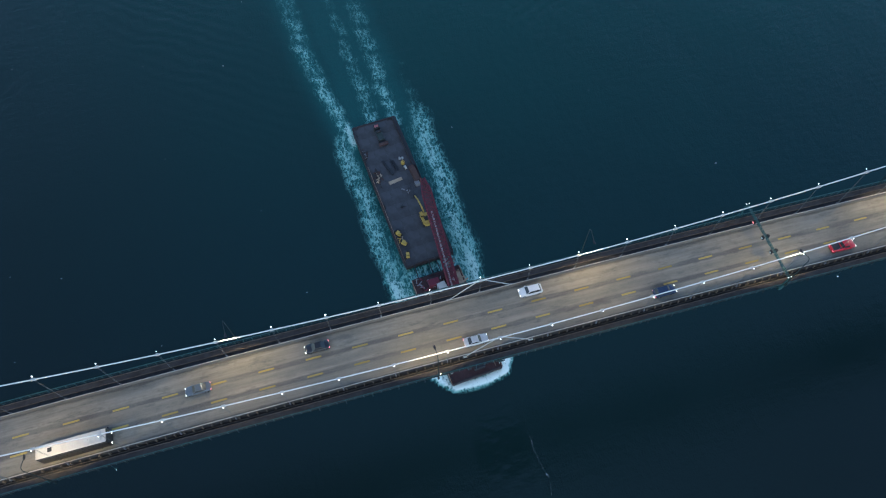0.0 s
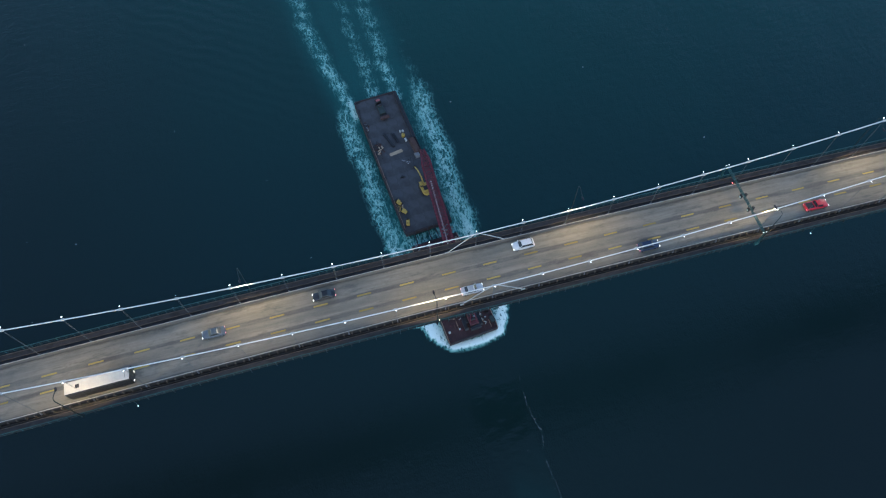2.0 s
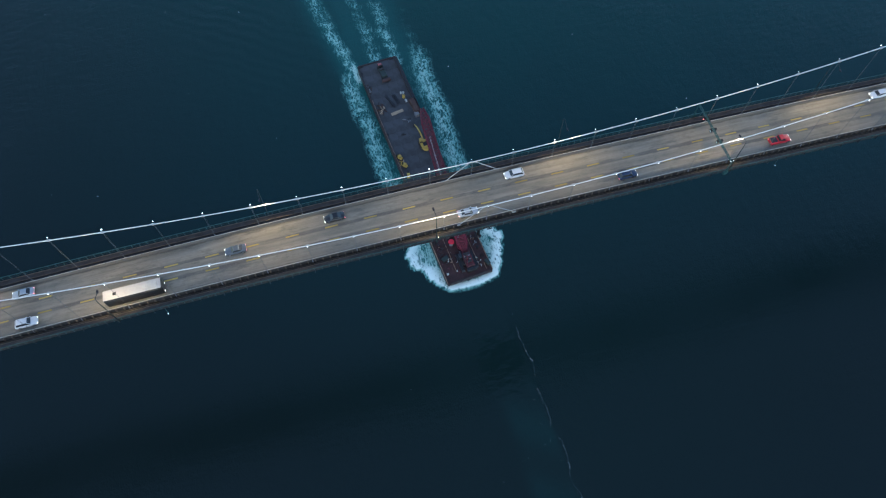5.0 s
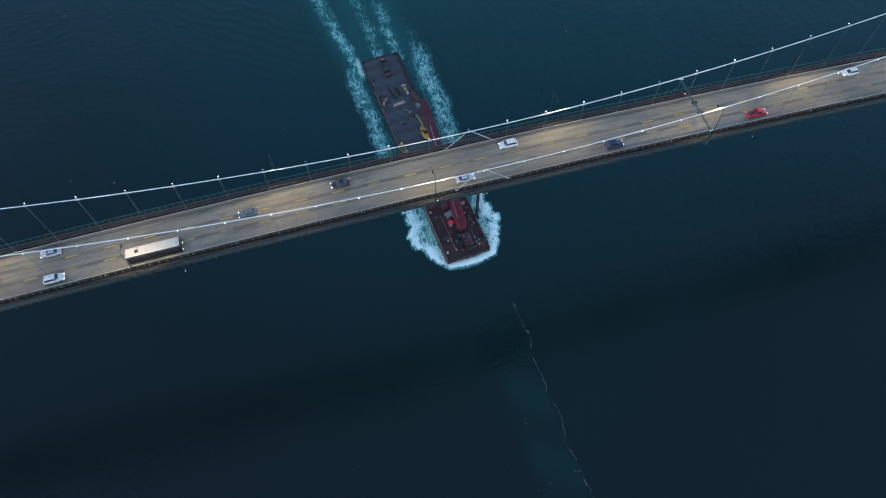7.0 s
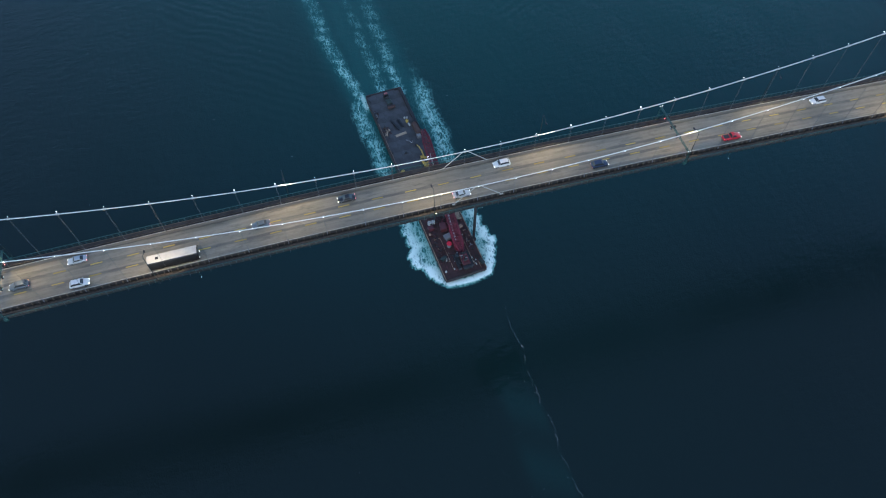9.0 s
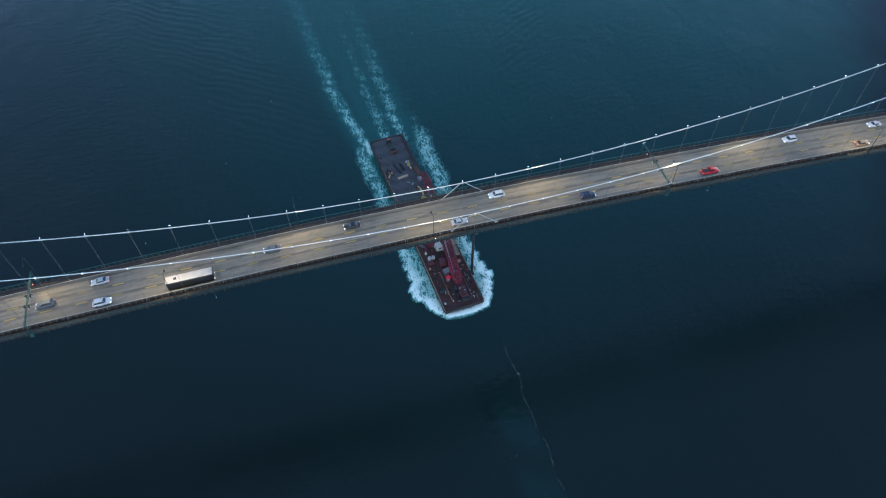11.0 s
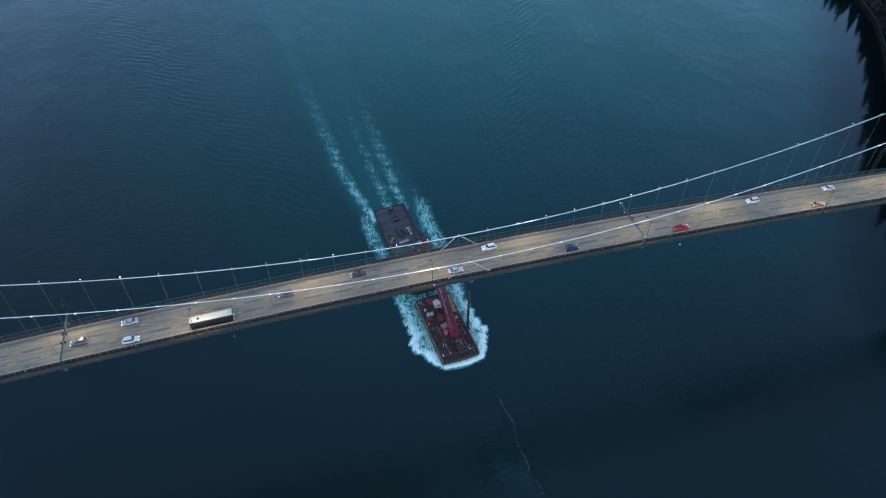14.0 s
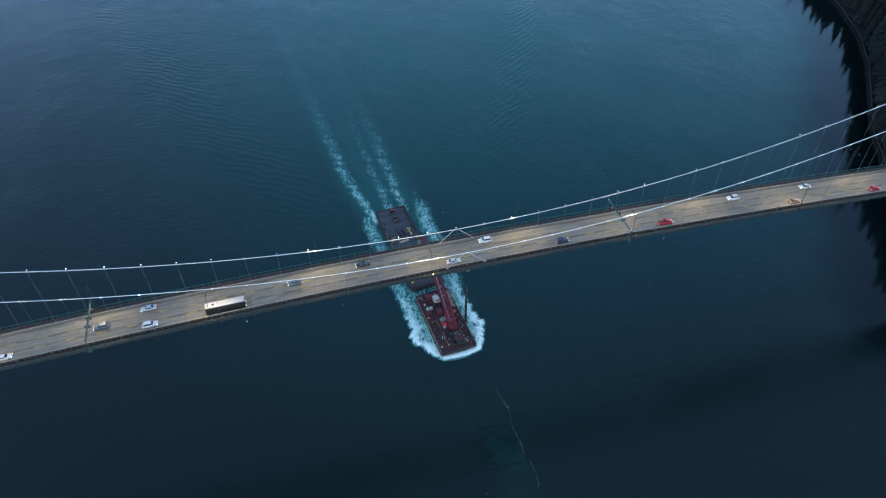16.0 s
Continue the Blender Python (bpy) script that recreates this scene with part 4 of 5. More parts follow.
crate(at(17.2, 2.4, AFT_Z, -8), (2.4, 1.8, 1.4), CRANE_RED, "dark red pump box on the deck")
crate(at(31.2, -1.6, AFT_Z), (3.4, 2.2, 1.7), CRANE_RED, "dark red winch frame box")
crate(at(8.7, -5.4, AFT_Z, 20), (2.2, 1.3, 1.0), MACHINE_GREEN, "dull green winch box on the deck")
crate(at(3.0, 6.9, AFT_Z, 10), (1.3, 2.0, 1.0), MACHINE_GREEN, "dull green box on the deck")
crate(at(3.4, -6.5, AFT_Z), (0.7, 0.6, 0.6), PALE_STEEL, "small pale box on the deck")
crate(at(19.8, 5.3, AFT_Z, 15), (1.3, 1.1, 0.9), TAN_EDGE, "small tan box on the deck")
heap(at(31.5, -4.8), (4.5, 4.5), 26, [RUST, DARK_STEEL, CRANE_RED, GREY_PLATE], "heap of rusty rigging and hoses", 3)
heap(at(26.5, -2.2), (4.5, 5.0), 22, [RUST, DARK_STEEL, CRANE_RED], "red and rusty machinery pieces", 4)
heap(at(28.4, 6.2), (2.4, 9.0), 26, [TIMBER, TAN_EDGE, GREY_PLATE], "pale timber and debris on the deck", 5)
heap(at(20.5, 2.6), (3.0, 5.0), 16, [CRANE_RED, RUST, DARK_STEEL], "red crane parts on the deck", 6)
heap(at(6.5, 0.9), (5.5, 6.5), 16, [MAROON, PALE_STEEL, DARK_STEEL], "loose maroon and pale gear about the crane", 9, (0.4, 1.3))
heap(at(11.5, 5.6), (2.0, 4.0), 9, [DARK_STEEL, GREY_PLATE], "dark loose gear beside the spud", 7, (0.4, 1.2))
heap(at(11.0, -5.8), (2.0, 5.0), 9, [DARK_STEEL, RUST], "dark loose gear on the deck", 8, (0.4, 1.2))
heap(at(29.0, 2.6), (3.0, 7.0), 26, [MAROON, RUST, DARK_STEEL, PALE_STEEL], "tangled maroon rigging beside the deck house", 41, (0.5, 2.0))
heap(at(24.0, 0.8), (4.0, 5.0), 24, [MAROON, CRANE_RED, DARK_STEEL], "maroon winch parts and wire", 42, (0.4, 1.8))
heap(at(31.8, 1.2), (5.0, 3.0), 18, [MAROON, DARK_STEEL, RUST], "dark tow winches at the barge's end", 43, (0.5, 1.8))
heap(at(18.8, -5.0), (2.6, 5.0), 16, [MAROON, RUST, DARK_STEEL], "rusty gear along the barge's side", 44, (0.4, 1.6))
heap(at(14.5, 3.0), (2.6, 4.5), 16, [MAROON, CRANE_RED, PALE_STEEL], "red and pale crane rigging", 45, (0.4, 1.6))
heap(at(3.0, 2.0), (5.0, 2.0), 10, [MAROON, DARK_STEEL, PALE_STEEL], "dark gear behind the bow", 46, (0.3, 1.0))
heap(at(7.5, -4.2), (3.0, 6.0), 22, [DARK_STEEL, MAROON, PALE_STEEL, RUST], "small dark gear strewn along the foredeck", 51, (0.25, 0.9))
heap(at(16.5, 5.6), (2.2, 8.0), 22, [DARK_STEEL, MAROON, TAN_EDGE], "hoses and shackles along the deck's edge", 52, (0.25, 1.0))
heap(at(14.0, -4.6), (2.6, 7.0), 20, [RUST, DARK_STEEL, TAN_EDGE], "hoses and small tools on the deck", 53, (0.25, 1.0))
heap(at(10.0, 1.2), (3.6, 5.0), 24, [MAROON, CRANE_RED, PALE_STEEL, DARK_STEEL], "crane blocks and rigging under the boom", 54, (0.25, 1.1))
heap(at(4.6, 4.6), (3.0, 4.0), 14, [DARK_STEEL, MACHINE_GREEN, PALE_STEEL], "small gear near the bow corner", 55, (0.2, 0.7))
for i, (u, v, r, h, mat, words) in enumerate(((22.0, 4.9, 0.45, 1.0, DARK_STEEL, "dark oil drum on the barge"), (16.0, 5.4, 0.4, 0.9, RUST, "rusty oil drum on the barge"), (9.2, 5.9, 0.45, 0.9, DARK_STEEL, "dark oil drum on the barge"), (20.2, -6.4, 0.4, 0.9, TAN_EDGE, "tan drum on the barge"), (27.8, -5.4, 0.45, 1.0, PALE_STEEL, "pale drum on the barge"), (30.4, 4.4, 0.4, 0.9, PALE_STEEL, "pale drum on the barge"))):
    tank(at(u, v), r, h, mat, words)
for u, v in ((9.5, -6.2), (6.0, 6.2), (15.5, -6.6), (24.5, 7.0)):
    coil = thing("rope_coil", at(u, v), "coil of dark mooring rope on deck", "rope", "rope coils")
    for k in range(3):
        b = B()
        n = 12
        r = 0.62 - 0.12 * k
        for i in range(n):
            a0, a1 = i * math.tau / n, (i + 1) * math.tau / n
            rod(b, (r * math.cos(a0), r * math.sin(a0), 0.09 + 0.1 * k), (r * math.cos(a1), r * math.sin(a1), 0.09 + 0.1 * k), 0.07, 5)
        part("loop", b, TYRE, coil)
mats = thing("timber_deck_mat", at(28.5, 6.1), "pale worn timber mat along the barge's edge", "timber mat")
for k in range(9):
    part("plank", box(B(), (0, -4.6 + 1.1 * k, 0.12), (2.0, 1.05, 0.16), 0.02), TIMBER, mats)


# on the deck barge
def excavator(m):
    ob = thing("excavator", m, "yellow tracked excavator parked on the barge with its arm stretched out", "excavator")
    for v in (-1.2, 1.2):
        t = B()
        prof = ((-2.0, 0.45), (-1.7, 0.06), (1.7, 0.06), (2.0, 0.45), (1.7, 0.85), (-1.7, 0.85))
        loft(t, [[(v - 0.3, y, z) for y, z in prof], [(v + 0.3, y, z) for y, z in prof]])
        part("track", t, DARK_STEEL, ob)
    part("body", box(B(), (0, -0.5, 1.55), (2.7, 3.4, 1.1), 0.15), MACHINE_YELLOW, ob)
    part("counterweight", rod(B(), (0, -1.9, 0.95), (0, -1.9, 1.95), 1.3, 14), MACHINE_YELLOW, ob)
    part("engine_hood", box(B(), (0.25, -0.9, 2.15), (1.7, 1.6, 0.2), 0.05), DARK_STEEL, ob)
    part("cab", box(B(), (-0.85, 0.7, 2.1), (0.95, 1.5, 1.5), 0.1), GLASS, ob, "dark glazed cab")
    part("cab_roof", box(B(), (-0.85, 0.7, 2.9), (1.0, 1.55, 0.1), 0.03), MACHINE_YELLOW, ob)
    a = B()
    for p, q, w in (((0.2, 0.9, 1.7), (0.2, 3.4, 2.9), 0.6), ((0.2, 3.4, 2.9), (0.2, 6.4, 2.5), 0.5)):
        p, q = Vector(p), Vector(q)
        box(a, (p + q) / 2, (0.38, (q - p).length + 0.3, w), 0.06, (q - p).to_track_quat("Y", "Z").to_matrix().to_4x4())
    part("boom", a, MACHINE_YELLOW, ob)
    s = B()
    p, q = Vector((0.2, 6.2, 2.6)), Vector((0.2, 9.0, 0.9))
    box(s, (p + q) / 2, (0.28, (q - p).length, 0.36), 0.05, (q - p).to_track_quat("Y", "Z").to_matrix().to_4x4())
    part("stick", s, MACHINE_YELLOW, ob)
    part("bucket", box(B(), (0.2, 9.2, 0.55), (1.1, 1.0, 0.9), 0.2), DARK_STEEL, ob)
    return ob


excavator(at(53.4, 3.5, AFT_Z + 0.03, 3))


def loader(m, label, scale=1.0):
    ob = thing("forklift", m @ Matrix.Diagonal((scale, scale, scale, 1)), label, "forklift", "yellow machines")
    part("body", box(B(), (0, 0, 0.9), (1.4, 2.2, 0.9), 0.15), MACHINE_YELLOW, ob)
    part("cab_roof", box(B(), (0, 0.1, 2.1), (1.25, 1.3, 0.1), 0.04), MACHINE_YELLOW, ob)
    p = B()
    for sx in (-0.55, 0.55):
        for y in (-0.45, 0.65):
            rod(p, (sx, y, 1.2), (sx, y, 2.1), 0.05, 5)
    part("roof_frame", p, DARK_STEEL, ob)
    part("mast", box(B(), (0, 1.3, 1.2), (0.9, 0.2, 2.2), 0.04), DARK_STEEL, ob)
    part("seat", box(B(), (0, 0, 1.4), (0.6, 0.6, 0.3), 0.08), TYRE, ob)
    for sx in (-0.65, 0.65):
        for y in (-0.75, 0.8):
            part("wheel", rod(B(), (sx - 0.15, y, 0.4), (sx + 0.15, y, 0.4), 0.4, 12), TYRE, ob)
    return ob


loader(at(51.0, -6.2, AFT_Z + 0.03, 30), "yellow forklift at the barge's edge", 0.8)
loader(at(47.2, -5.6, AFT_Z + 0.03, 40), "yellow forklift beside the loose gear", 0.8)
loader(at(42.8, -5.9, AFT_Z + 0.03, -15), "yellow forklift near the barge's front corner", 0.8)
heap(at(49.2, -5.8), (1.2, 3.6), 14, [MACHINE_YELLOW, TIMBER, RUST], "yellow and pale gear beside the forklifts", 11, (0.5, 1.5))


def boom_truck(m):
    ob = thing("boom_truck", m, "dark flatbed truck with a red cab roof on the barge", "truck")
    part("chassis", box(B(), (0, 0, 0.8), (1.8, 8.6, 0.35), 0.05), DARK_STEEL, ob)
    part("cab", box(B(), (0, 3.6, 1.6), (2.0, 1.5, 1.7), 0.15), DARK_STEEL, ob)
    part("cab_roof", box(B(), (0, 3.6, 2.5), (1.4, 0.9, 0.12), 0.04), FADED_RED, ob, "faded red cab roof")
    part("windscreen", box(B(), (0, 4.4, 1.95), (1.9, 0.05, 0.7), 0.02), GLASS, ob)
    part("deck_box", box(B(), (0, 0.4, 1.3), (2.0, 4.4, 0.7), 0.08), MACHINE_GREEN, ob, "dark green body")
    part("winch", rod(B(), (-0.7, 1.6, 1.9), (0.7, 1.6, 1.9), 0.45, 10), DARK_STEEL, ob)
    part("tail_frame", box(B(), (0, -3.4, 1.2), (3.2, 1.2, 0.5), 0.08), RUST, ob, "rusty cross frame")
    for v in (-0.95, 0.95):
        for y in (3.4, -1.4, -2.7):
            part("wheel", rod(B(), (v - 0.16, y, 0.5), (v + 0.16, y, 0.5), 0.5, 12), TYRE, ob)
    return ob


boom_truck(at(88.7, 0.2, AFT_Z + 0.03, 2))
crate(at(70.3, 6.0, AFT_Z, 4), (1.8, 6.4, 2.0), RUST, "rusty brown steel container", "cargo_container", "container")
tank(at(78.1, 4.4), 0.36, 0.9, PALE_STEEL, "white drum on the deck barge")
tank(at(78.3, 3.5), 0.36, 0.9, PALE_STEEL, "white drum on the deck barge")
tank(at(76.2, 3.9), 0.6, 1.2, MACHINE_YELLOW, "yellow round tank on the deck barge")
crate(at(74.3, 4.1, AFT_Z, 5), (0.7, 1.2, 0.7), PALE_STEEL, "pale box on the deck barge")
crate(at(66.6, 5.6, AFT_Z, 4), (1.6, 1.4, 1.6), GREY_PLATE, "grey box on the deck barge")
beams = thing("steel_beam", at(76.1, -1.4, AFT_Z, 14), "dark steel beam lying on the deck", "beam", "deck gear")
bb = B()
box(bb, (0, 0, 0.1), (0.7, 6.6, 0.1))
box(bb, (0, 0, 0.38), (0.16, 6.6, 0.5))
box(bb, (0, 0, 0.66), (0.7, 6.6, 0.1))
part("beam", bb, DARK_STEEL, beams)
b2 = thing("steel_beam", at(76.4, 1.0, AFT_Z, 8), "dark steel beam lying on the deck", "beam", "deck gear")
bb = B()
box(bb, (0, 0, 0.1), (1.5, 4.6, 0.12))
box(bb, (0, 0, 0.36), (0.2, 4.6, 0.5))
part("beam", bb, DARK_STEEL, b2)
boards = thing("board_stack", at(70.5, -0.6, AFT_Z, 6), "stack of pale boards lying across the deck", "boards")
for k in range(4):
    part("board", box(B(), (0.1 * (k % 2), -0.45 + 0.3 * k, 0.12 + 0.02 * k), (4.6, 0.28, 0.14), 0.02), TIMBER, boards)
heap(at(83.8, -6.6), (1.5, 4.0), 14, [DARK_STEEL, GREY_PLATE, RUST], "grey loose gear along the edge", 12, (0.4, 1.4))
heap(at(74.0, -5.6), (3.0, 4.5), 26, [RUST, DARK_STEEL, TIMBER], "heap of rusty scrap on the barge", 13, (0.6, 2.6))
heap(at(65.5, 2.0), (2.4, 2.0), 8, [GREY_PLATE, DARK_STEEL, WHITE_PAINT], "loose pale and grey gear", 14, (0.3, 1.2))
heap(at(60.2, -1.8), (1.0, 1.0), 7, [DARK_STEEL], "small dark heap of gear", 15, (0.3, 0.9))


# ---- the line of the wooded shore ----
SHORE = [(119, -190), (163, -90), (205, -20), (237, 30), (267, 79), (278, 99), (308, 137), (332, 168), (355, 205), (373, 250), (395, 330), (435, 430), (525, 560), (705, 760), (1005, 1000)]


def shore_at(t):
    i = min(int(t), len(SHORE) - 2)
    f = t - i
    a, b = Vector(SHORE[i]), Vector(SHORE[i + 1])
    return a.lerp(b, f)



# ---- the water: one sheet to the horizon, fine about the tow ----
def spaced(a, b, step, far):
    inner = list(np.arange(a, b + 1e-6, step))
    left, right, s = [], [], step
    x = a
    while x > -far:
        s *= 1.1
        x -= s
        left.append(x)
    x, s = b, step
    while x < far:
        s *= 1.1
        x += s
        right.append(x)
    return np.array(left[::-1] + inner + right)


def soft(x, a, b):
    t = np.clip((x - a) / (b - a), 0, 1)
    return t * t * (3 - 2 * t)


def wake(u, v):
    """Foam and churned water about the tow: u metres behind the bow, v across."""
    foam, churn = np.zeros_like(u), np.zeros_like(u)

    # uneven, torn along its length
    torn = 0.72 + 0.3 * np.sin(0.23 * u + 0.9 * np.sin(0.31 * v)) * np.sin(0.61 * u + 0.5 * v) + 0.22 * np.sin(0.97 * u - 0.8 * v) * np.sin(0.37 * u + 1.1 * v)
    torn = 1 - soft(u, 90, 104) * (1 - torn)

    def strand(centre, width, strength, power=2.0):
        nonlocal foam
        strength = strength * torn
        foam = np.maximum(foam, strength * np.exp(-(np.abs(v - centre) / width) ** power))

    on = lambda a, b, f=4.0: soft(u, a - f, a) * (1 - soft(u, b, b + f))
    wob = 1.2 * np.sin(u * 0.21) + 0.8 * np.sin(u * 0.47 + 1)
    # bow wave
    front = -1.1 + 0.016 * (v - 1.5) ** 2
    foam = np.maximum(foam, 1.2 * np.exp(-(np.abs(u - front) / 1.5) ** 3) * (1 - soft(np.abs(v - 0.8), 8.0, 9.6)))
    # thick foam along the crane barge, spreading from the bow
    for s in (-1, 1):
        edge = 8.0 + (8.6 if s < 0 else 7.6) * np.clip((u + 0.9) / (13 if s < 0 else 10), 0, 1) ** (0.75 if s < 0 else 0.55) * (1 - 0.22 * soft(u, 14, 40)) + 0.35 * wob
        edge = edge + soft(u, 1, 6) * (0.9 * np.sin(0.83 * u + 1.3 * s) * np.sin(0.31 * u + s) + 0.5 * np.sin(1.9 * u + 2 * s) * np.sin(0.57 * u))
        inside = soft(edge - s * v, 0, 1.2) * soft(s * v, 4.0, 7.5)
        fall = 1.0 - 0.3 * soft(u, 6, 34) - 0.47 * soft(u, 34, 48) - 0.12 * soft(u, 50, 96)
        rim = np.exp(-((edge - 2.2 - s * v) / 3.0) ** 2)
        foam = np.maximum(foam, on(0, 92, 1.6) * inside * fall * (0.5 + 0.4 * rim))
        churn = np.maximum(churn, on(1, 104, 2) * inside * (1 - 0.5 * soft(u, 36, 70)))
    # the two bow strands drifting off along the deck barge
    strand(-12.4 + 0.4 * wob, 2.9, 0.46 * on(34, 92, 10))
    strand(12.0 + 0.075 * (u - 40) + 0.4 * wob, 3.6, 0.5 * on(36, 92, 14) * 0.5 + 0.25 * soft(u, 30, 40) * np.exp(-np.clip(u - 80, 0, None) / 35))
    # strands behind the stern
    age = np.exp(-np.clip(u - 96, 0, None) / 60)
    strand(-8.6 - 0.13 * np.clip(u - 92, 0, 40) + 0.3 * wob, 1.9 + 0.03 * np.clip(u - 92, 0, None), 0.7 * on(91, 330, 3) * age)
    strand(7.2 + 0.06 * (u - 96) + 0.3 * wob, 2.0 + 0.04 * np.clip(u - 92, 0, None), 0.5 * on(95, 300, 3) * age)
    strand(0.2 + 0.03 * (u - 96) - 0.4 * wob, 2.9, 0.42 * on(98, 260, 4) * age)
    foam = np.maximum(foam, 0.42 * on(34.9, 39.0, 0.8) * (np.abs(v) < 8))
    tail = on(96, 240, 90) * (0.16 + 0.84 * np.exp(-np.clip(u - 96, 0, None) / 80))
    churn = np.maximum(churn, 0.7 * tail * (1 - soft(np.abs(v - 3 - 0.5 * wob), 8, 17)))
    churn = np.maximum(churn, 0.9 * on(92, 360, 40) * np.exp(-((v + 9.5 + 0.1 * np.clip(u - 92, 0, 40)) / (4.5 + 0.012 * np.clip(u - 92, 0, None))) ** 2) * np.exp(-np.clip(u - 96, 0, None) / 190))
    return foam, churn


def sea():
    xs = spaced(-34, 34, 0.8, 4500)
    ys = spaced(-82, 330, 1.0, 4500)
    X, Y = np.meshgrid(xs, ys, indexing="ij")
    ca, sa = math.cos(AXIS), math.sin(AXIS)
    dx, dy = X - BOW.x, Y - BOW.y
    u, v = -sa * dx + ca * dy, ca * dx + sa * dy
    foam, churn = wake(u, v)
    # an older, faint slick beside the tide line
    churn = np.maximum(churn, 0.08 * (1 + 0.6 * np.sin(Y * 0.3 + X * 0.2)) * soft(X, -1, 4) * (1 - soft(X - 0.0006 * (Y + 14) ** 2, 11, 13.4)) * soft(-Y, 24, 34) * (1 - soft(-Y, 90, 140)))
    arm_left = np.exp(-((v + 0.33 * u + 2) / 22) ** 2) * soft(u, 70, 130) * (1 - soft(u, 380, 480))
    arm_right = 1.25 * np.exp(-((v - 0.565 * u - 4) / 15) ** 2) * soft(u, 90, 140) * (1 - soft(u, 320, 400))
    off = np.min([np.hypot(X - p[0], Y - p[1]) for p in [shore_at(0.1 * k) for k in range(20, 105)]], axis=0)
    lee = 1 - soft(off, 28, 62)
    # greener water upstream of the bridge, fading out to the left
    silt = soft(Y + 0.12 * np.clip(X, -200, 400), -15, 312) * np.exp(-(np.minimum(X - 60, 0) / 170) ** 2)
    # bluer, paler water from the bridge on, fading out to the left
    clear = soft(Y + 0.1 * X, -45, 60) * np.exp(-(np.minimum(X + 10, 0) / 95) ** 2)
    # a little more green about mid-span
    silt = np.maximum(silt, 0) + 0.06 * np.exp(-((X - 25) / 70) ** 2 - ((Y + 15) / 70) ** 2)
    # how far off the shore the trees' reflection is painted into the water
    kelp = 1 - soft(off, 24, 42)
    # a smoother slick beside the tide line
    slick = soft(X + 0.8 * np.sin(0.4 * Y), -4.5, -0.5) * (1 - soft(X - 0.0006 * (Y + 14) ** 2, 9.5, 12.5)) * (1 - soft(Y, -4, 6)) * (1 - soft(-Y, 55, 90))
    Z = 0.28 * foam + 0.06 * churn
    inside = (np.abs(v) < 7.4) & (((u > 0.5) & (u < 34)) | ((u > 39.8) & (u < 95.6)))
    Z[inside] = -0.1
    nx, ny = X.shape
    verts = np.stack([X, Y, Z], -1).reshape(-1, 3)
    idx = np.arange(nx * ny).reshape(nx, ny)
    faces = np.stack([idx[:-1, :-1], idx[1:, :-1], idx[1:, 1:], idx[:-1, 1:]], -1).reshape(-1, 4)
    me = bpy.data.meshes.new("water")
    me.from_pydata(verts.tolist(), [], faces.tolist())
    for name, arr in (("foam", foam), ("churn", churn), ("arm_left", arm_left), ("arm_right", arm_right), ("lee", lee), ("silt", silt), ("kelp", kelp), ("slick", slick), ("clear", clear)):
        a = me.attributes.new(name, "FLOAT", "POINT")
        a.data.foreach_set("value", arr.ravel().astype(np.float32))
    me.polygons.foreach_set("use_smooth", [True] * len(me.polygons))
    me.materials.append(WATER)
    ob = new("water", me)
    return tagged(ob, "dark blue sea water with a foaming wake", "water", kind="structure")


sea()
# the thin tide line of foam flecks
flecks = B()
rnd = random.Random(21)


def tide_x(y):
    return 12.6 + 0.0006 * (y + 14) ** 2 + 0.9 * math.sin(y * 0.35) * math.sin(y * 0.11 + 1) + 0.35 * math.sin(y * 1.3) * math.sin(y * 0.5)


for k in range(430):
    y = -6 - 74 * rnd.random()
    if math.sin(y * 0.9) + math.sin(y * 0.37 + 2) < -0.9:
        continue
    x = tide_x(y) + rnd.gauss(0, 0.1) - (rnd.expovariate(0.12) if rnd.random() < 0.16 else 0)
    r = 0.02 + 0.075 * rnd.random() ** 3
    n = rnd.randint(5, 7)
    ring = [flecks.verts.new((x + r * (0.6 + rnd.random() * 0.6) * math.cos(i * math.tau / n), y + r * 2.2 * (0.6 + rnd.random() * 0.6) * math.sin(i * math.tau / n), 0.02)) for i in range(n)]
    top = flecks.verts.new((x, y, 0.05))
    for i in range(n):
        flecks.faces.new((ring[i], ring[(i + 1) % n], top))
for k in range(26):
    x, y, r = rnd.uniform(-130, 150), rnd.uniform(40, 260), rnd.uniform(0.12, 0.3)
    n = rnd.randint(5, 7)
    ring = [flecks.verts.new((x + r * rnd.uniform(0.6, 1.3) * math.cos(i * math.tau / n), y + r * rnd.uniform(0.4, 0.9) * math.sin(i * math.tau / n), 0.02)) for i in range(n)]
    top = flecks.verts.new((x, y, 0.08))
    for i in range(n):
        flecks.faces.new((ring[i], ring[(i + 1) % n], top))
tagged(part("foam_flecks", flecks, PALE_STEEL), "thin broken line of white foam flecks on the water", "foam", kind="stuff")


# ---- the wooded shore ----
def shore_frame(t):
    a, b = shore_at(max(0, t - 0.3)), shore_at(min(len(SHORE) - 1.001, t + 0.3))
    d = (b - a).normalized()
    return shore_at(t), Vector((d.y, -d.x))   # the point and the way inland


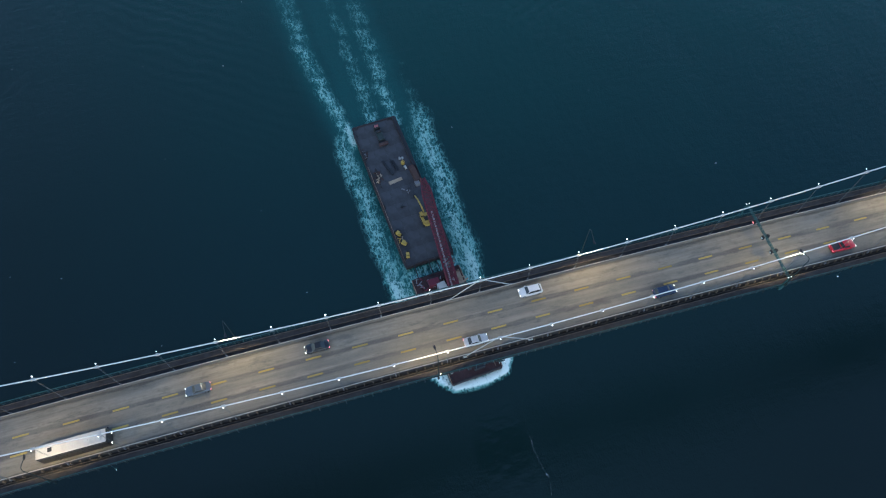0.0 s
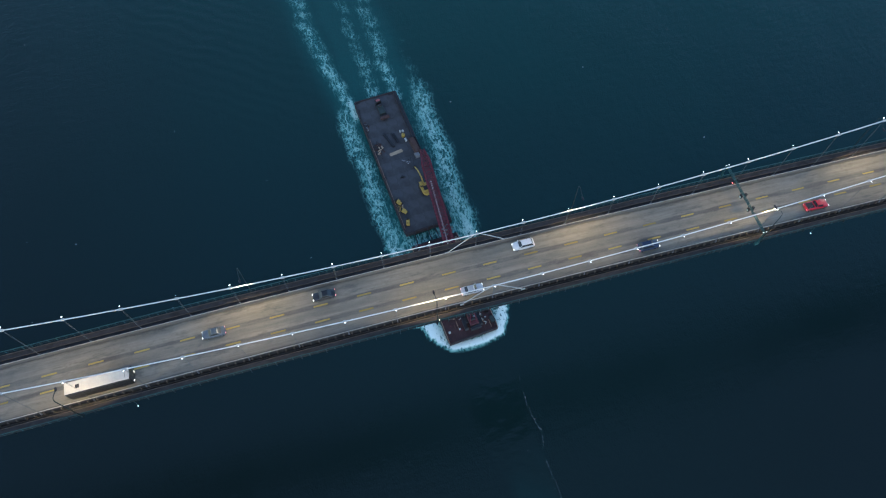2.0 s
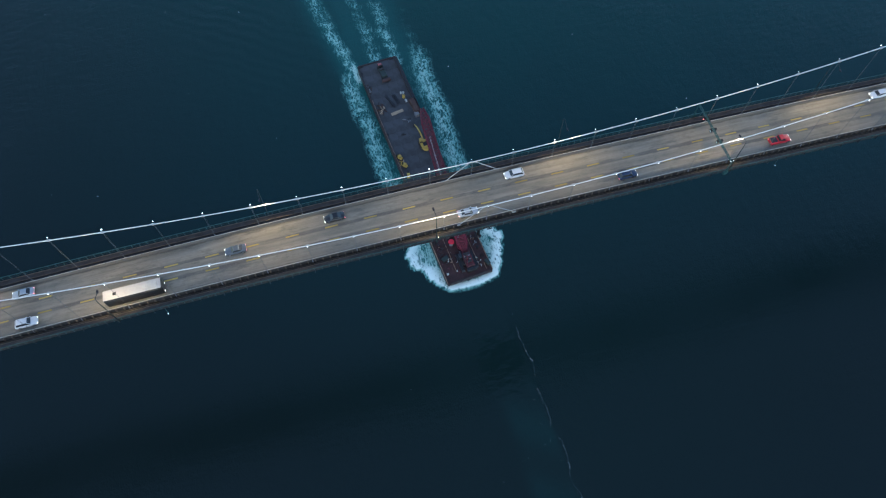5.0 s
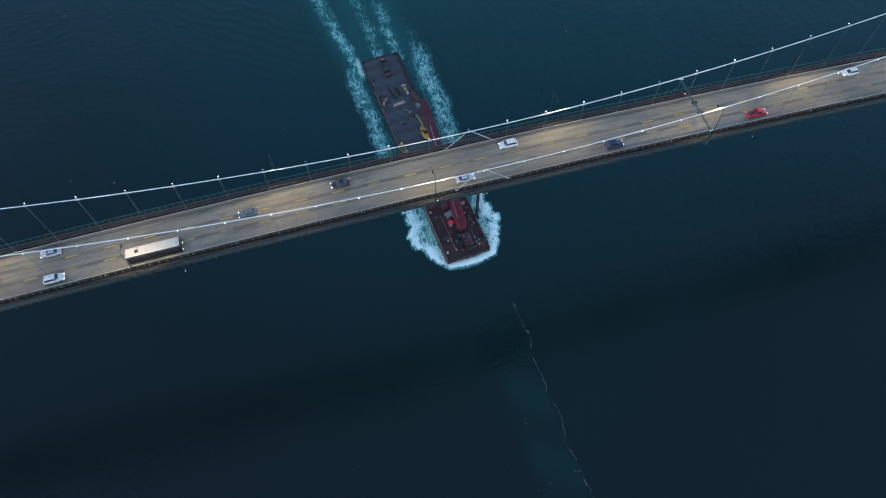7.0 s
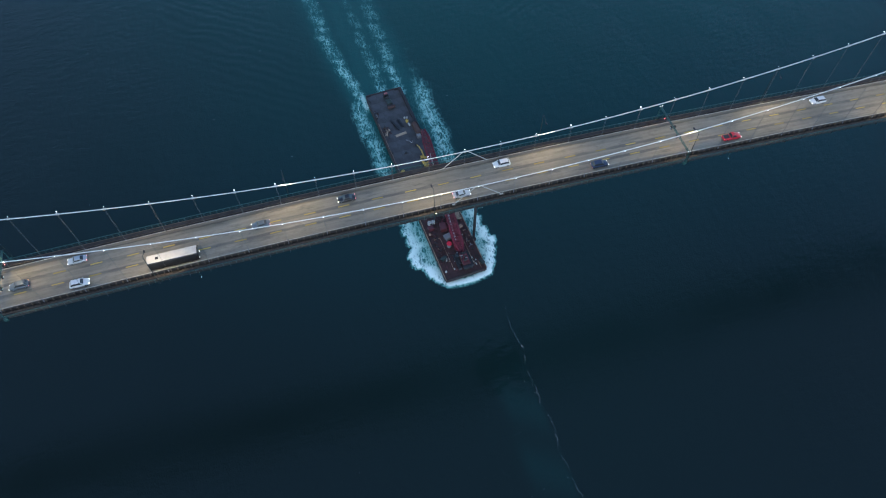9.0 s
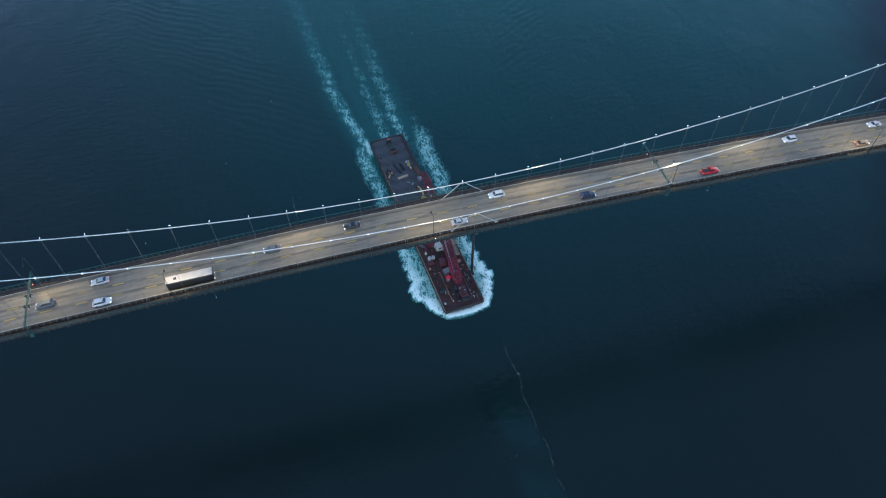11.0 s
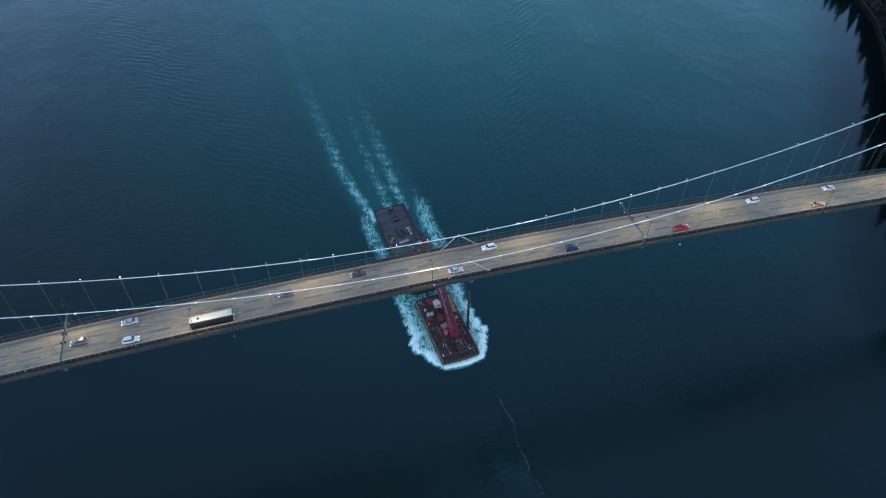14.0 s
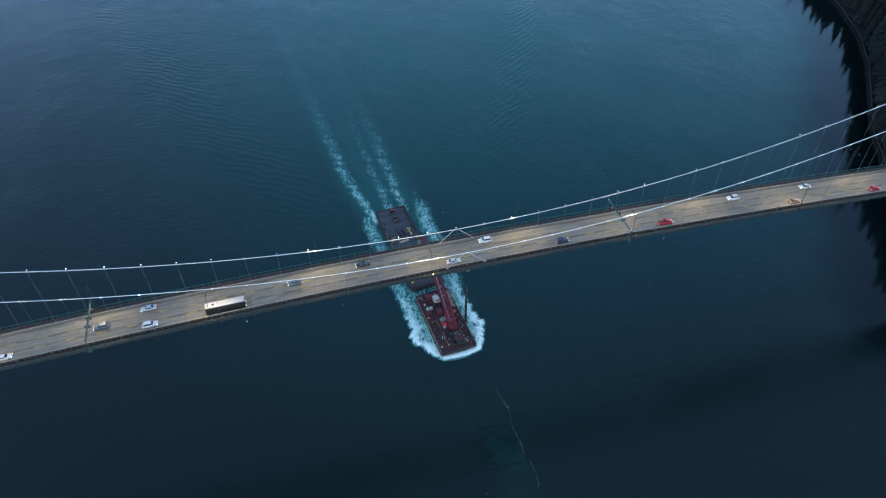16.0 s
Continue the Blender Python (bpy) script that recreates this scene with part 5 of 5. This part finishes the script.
def shore_strip(name, rows, mat, rough, label, kind="structure"):
    """A strip along the shore: rows of (metres inland, height)."""
    b = B()
    grid = []
    ts = np.arange(0, len(SHORE) - 1.001, 0.125)
    for t in ts:
        p, inland = shore_frame(float(t))
        line = []
        for d, z in rows:
            q = p + inland * d
            w = noise.noise(Vector((q.x * 0.06, q.y * 0.06, d * 0.05)))
            line.append(b.verts.new((q.x + inland.x * w * rough, q.y + inland.y * w * rough, z + w * rough * (0.35 if z > 0.5 else 0))))
        grid.append(line)
    for g, h in zip(grid, grid[1:]):
        for i in range(len(rows) - 1):
            b.faces.new((g[i], g[i + 1], h[i + 1], h[i]))
    bmesh.ops.recalc_face_normals(b, faces=b.faces)
    return tagged(part(name, b, mat, None, "", True), label, "shore", kind=kind)


shore_strip("ground", [(2.55, 3.0), (12, 4.5), (25, 13), (45, 24), (90, 34), (180, 45), (500, 60), (1500, 60)], FOREST_FLOOR, 2.0, "dark wooded hillside behind the shore path")
shore_strip("shore_rocks", [(0.2, -1.5), (0.6, 0.3), (0.9, 1.2), (1.2, 2.0), (1.6, 2.95)], ROCK, 0.4, "dark rocky shore below the path")
shore_strip("path", [(1.6, 2.95), (1.65, 3.1), (2.5, 3.12), (2.55, 3.0)], PATH, 0.0, "pale paved path along the shore")


def conifer(seed, height):
    rnd = random.Random(seed)
    ob = thing("conifer_tree", Matrix(), "tall dark conifer in the shore forest", "tree", "trees on the shore")
    t = B()
    rod(t, (0, 0, -1.0), (0, 0, height * 0.97), 0.016 * height, 7, 0.03)
    for k in range(10):
        z = height * (0.2 + 0.07 * k)
        a = rnd.uniform(0, math.tau)
        r = (1 - z / height) * height * 0.16
        rod(t, (0, 0, z), (r * math.cos(a), r * math.sin(a), z - 0.1 * r), 0.07, 4, 0.02)
    part("trunk", t, BARK, ob)
    verts, faces = [], []
    for k in range(420):
        f = rnd.random() ** 0.8
        z = height * (0.13 + 0.87 * f)
        reach = (1 - f) ** 0.85 * height * 0.19 * rnd.uniform(0.7, 1.2) + 0.25
        a = rnd.uniform(0, math.tau)
        ca, sa = math.cos(a), math.sin(a)
        drop = reach * rnd.uniform(0.15, 0.45)
        w = reach * rnd.uniform(0.18, 0.34) + 0.12
        base = len(verts)
        r0 = reach * 0.15
        for r, s, dz in ((r0, 0, 0.1), (reach * 0.55, w, -drop * 0.4), (reach * 0.6, -w, -drop * 0.45), (reach, 0, -drop), (reach * 0.62, 0, -drop * 0.25 + w * 0.5)):
            verts.append((ca * r - sa * s, sa * r + ca * s, z + dz))
        faces += [(base, base + 1, base + 4), (base, base + 4, base + 2), (base + 1, base + 3, base + 4), (base + 4, base + 3, base + 2)]
    me = bpy.data.meshes.new("crown")
    me.from_pydata(verts, [], faces)
    me.materials.append(NEEDLES)
    c = new("crown", me)
    c.parent = ob
    return ob


kinds = [conifer(31 + i, h) for i, h in enumerate((36, 42, 30, 39))]
rnd = random.Random(5)
used = set()
for row in range(6):
    t = 2.0 + 0.05 * row
    while t < 10.2:
        p, inland = shore_frame(t)
        d = 7.6 + 6.0 * row + rnd.uniform(-2.0, 2.6)
        q = p + inland * d
        z = np.interp(d, (7.5, 12, 25, 45, 90), (3.0, 4.5, 13, 24, 34)) - 1.2
        m = Matrix.Translation((q.x + rnd.uniform(-1.5, 1.5), q.y + rnd.uniform(-1.5, 1.5), z)) @ Matrix.Rotation(rnd.uniform(0, 6.28), 4, "Z")
        k = rnd.randrange(4)
        if abs(q.y) > 14 or d > 60:
            if k in used:
                ob = copy_thing(kinds[k], m)
            else:
                kinds[k].matrix_basis = m
                used.add(k)
                ob = kinds[k]
            s = rnd.uniform(0.55, 1.2) * float(np.interp(q.y, (120, 160, 200, 240), (1.15, 1.15, 0.9, 0.62))) * (1.15 if row < 2 else 1.0)
            ob.scale = (s, s, s)
        seg = (shore_at(min(t + 0.5, 13.9)) - shore_at(t)).length * 2
        t += rnd.uniform(6.5, 10.5) / max(seg, 1)
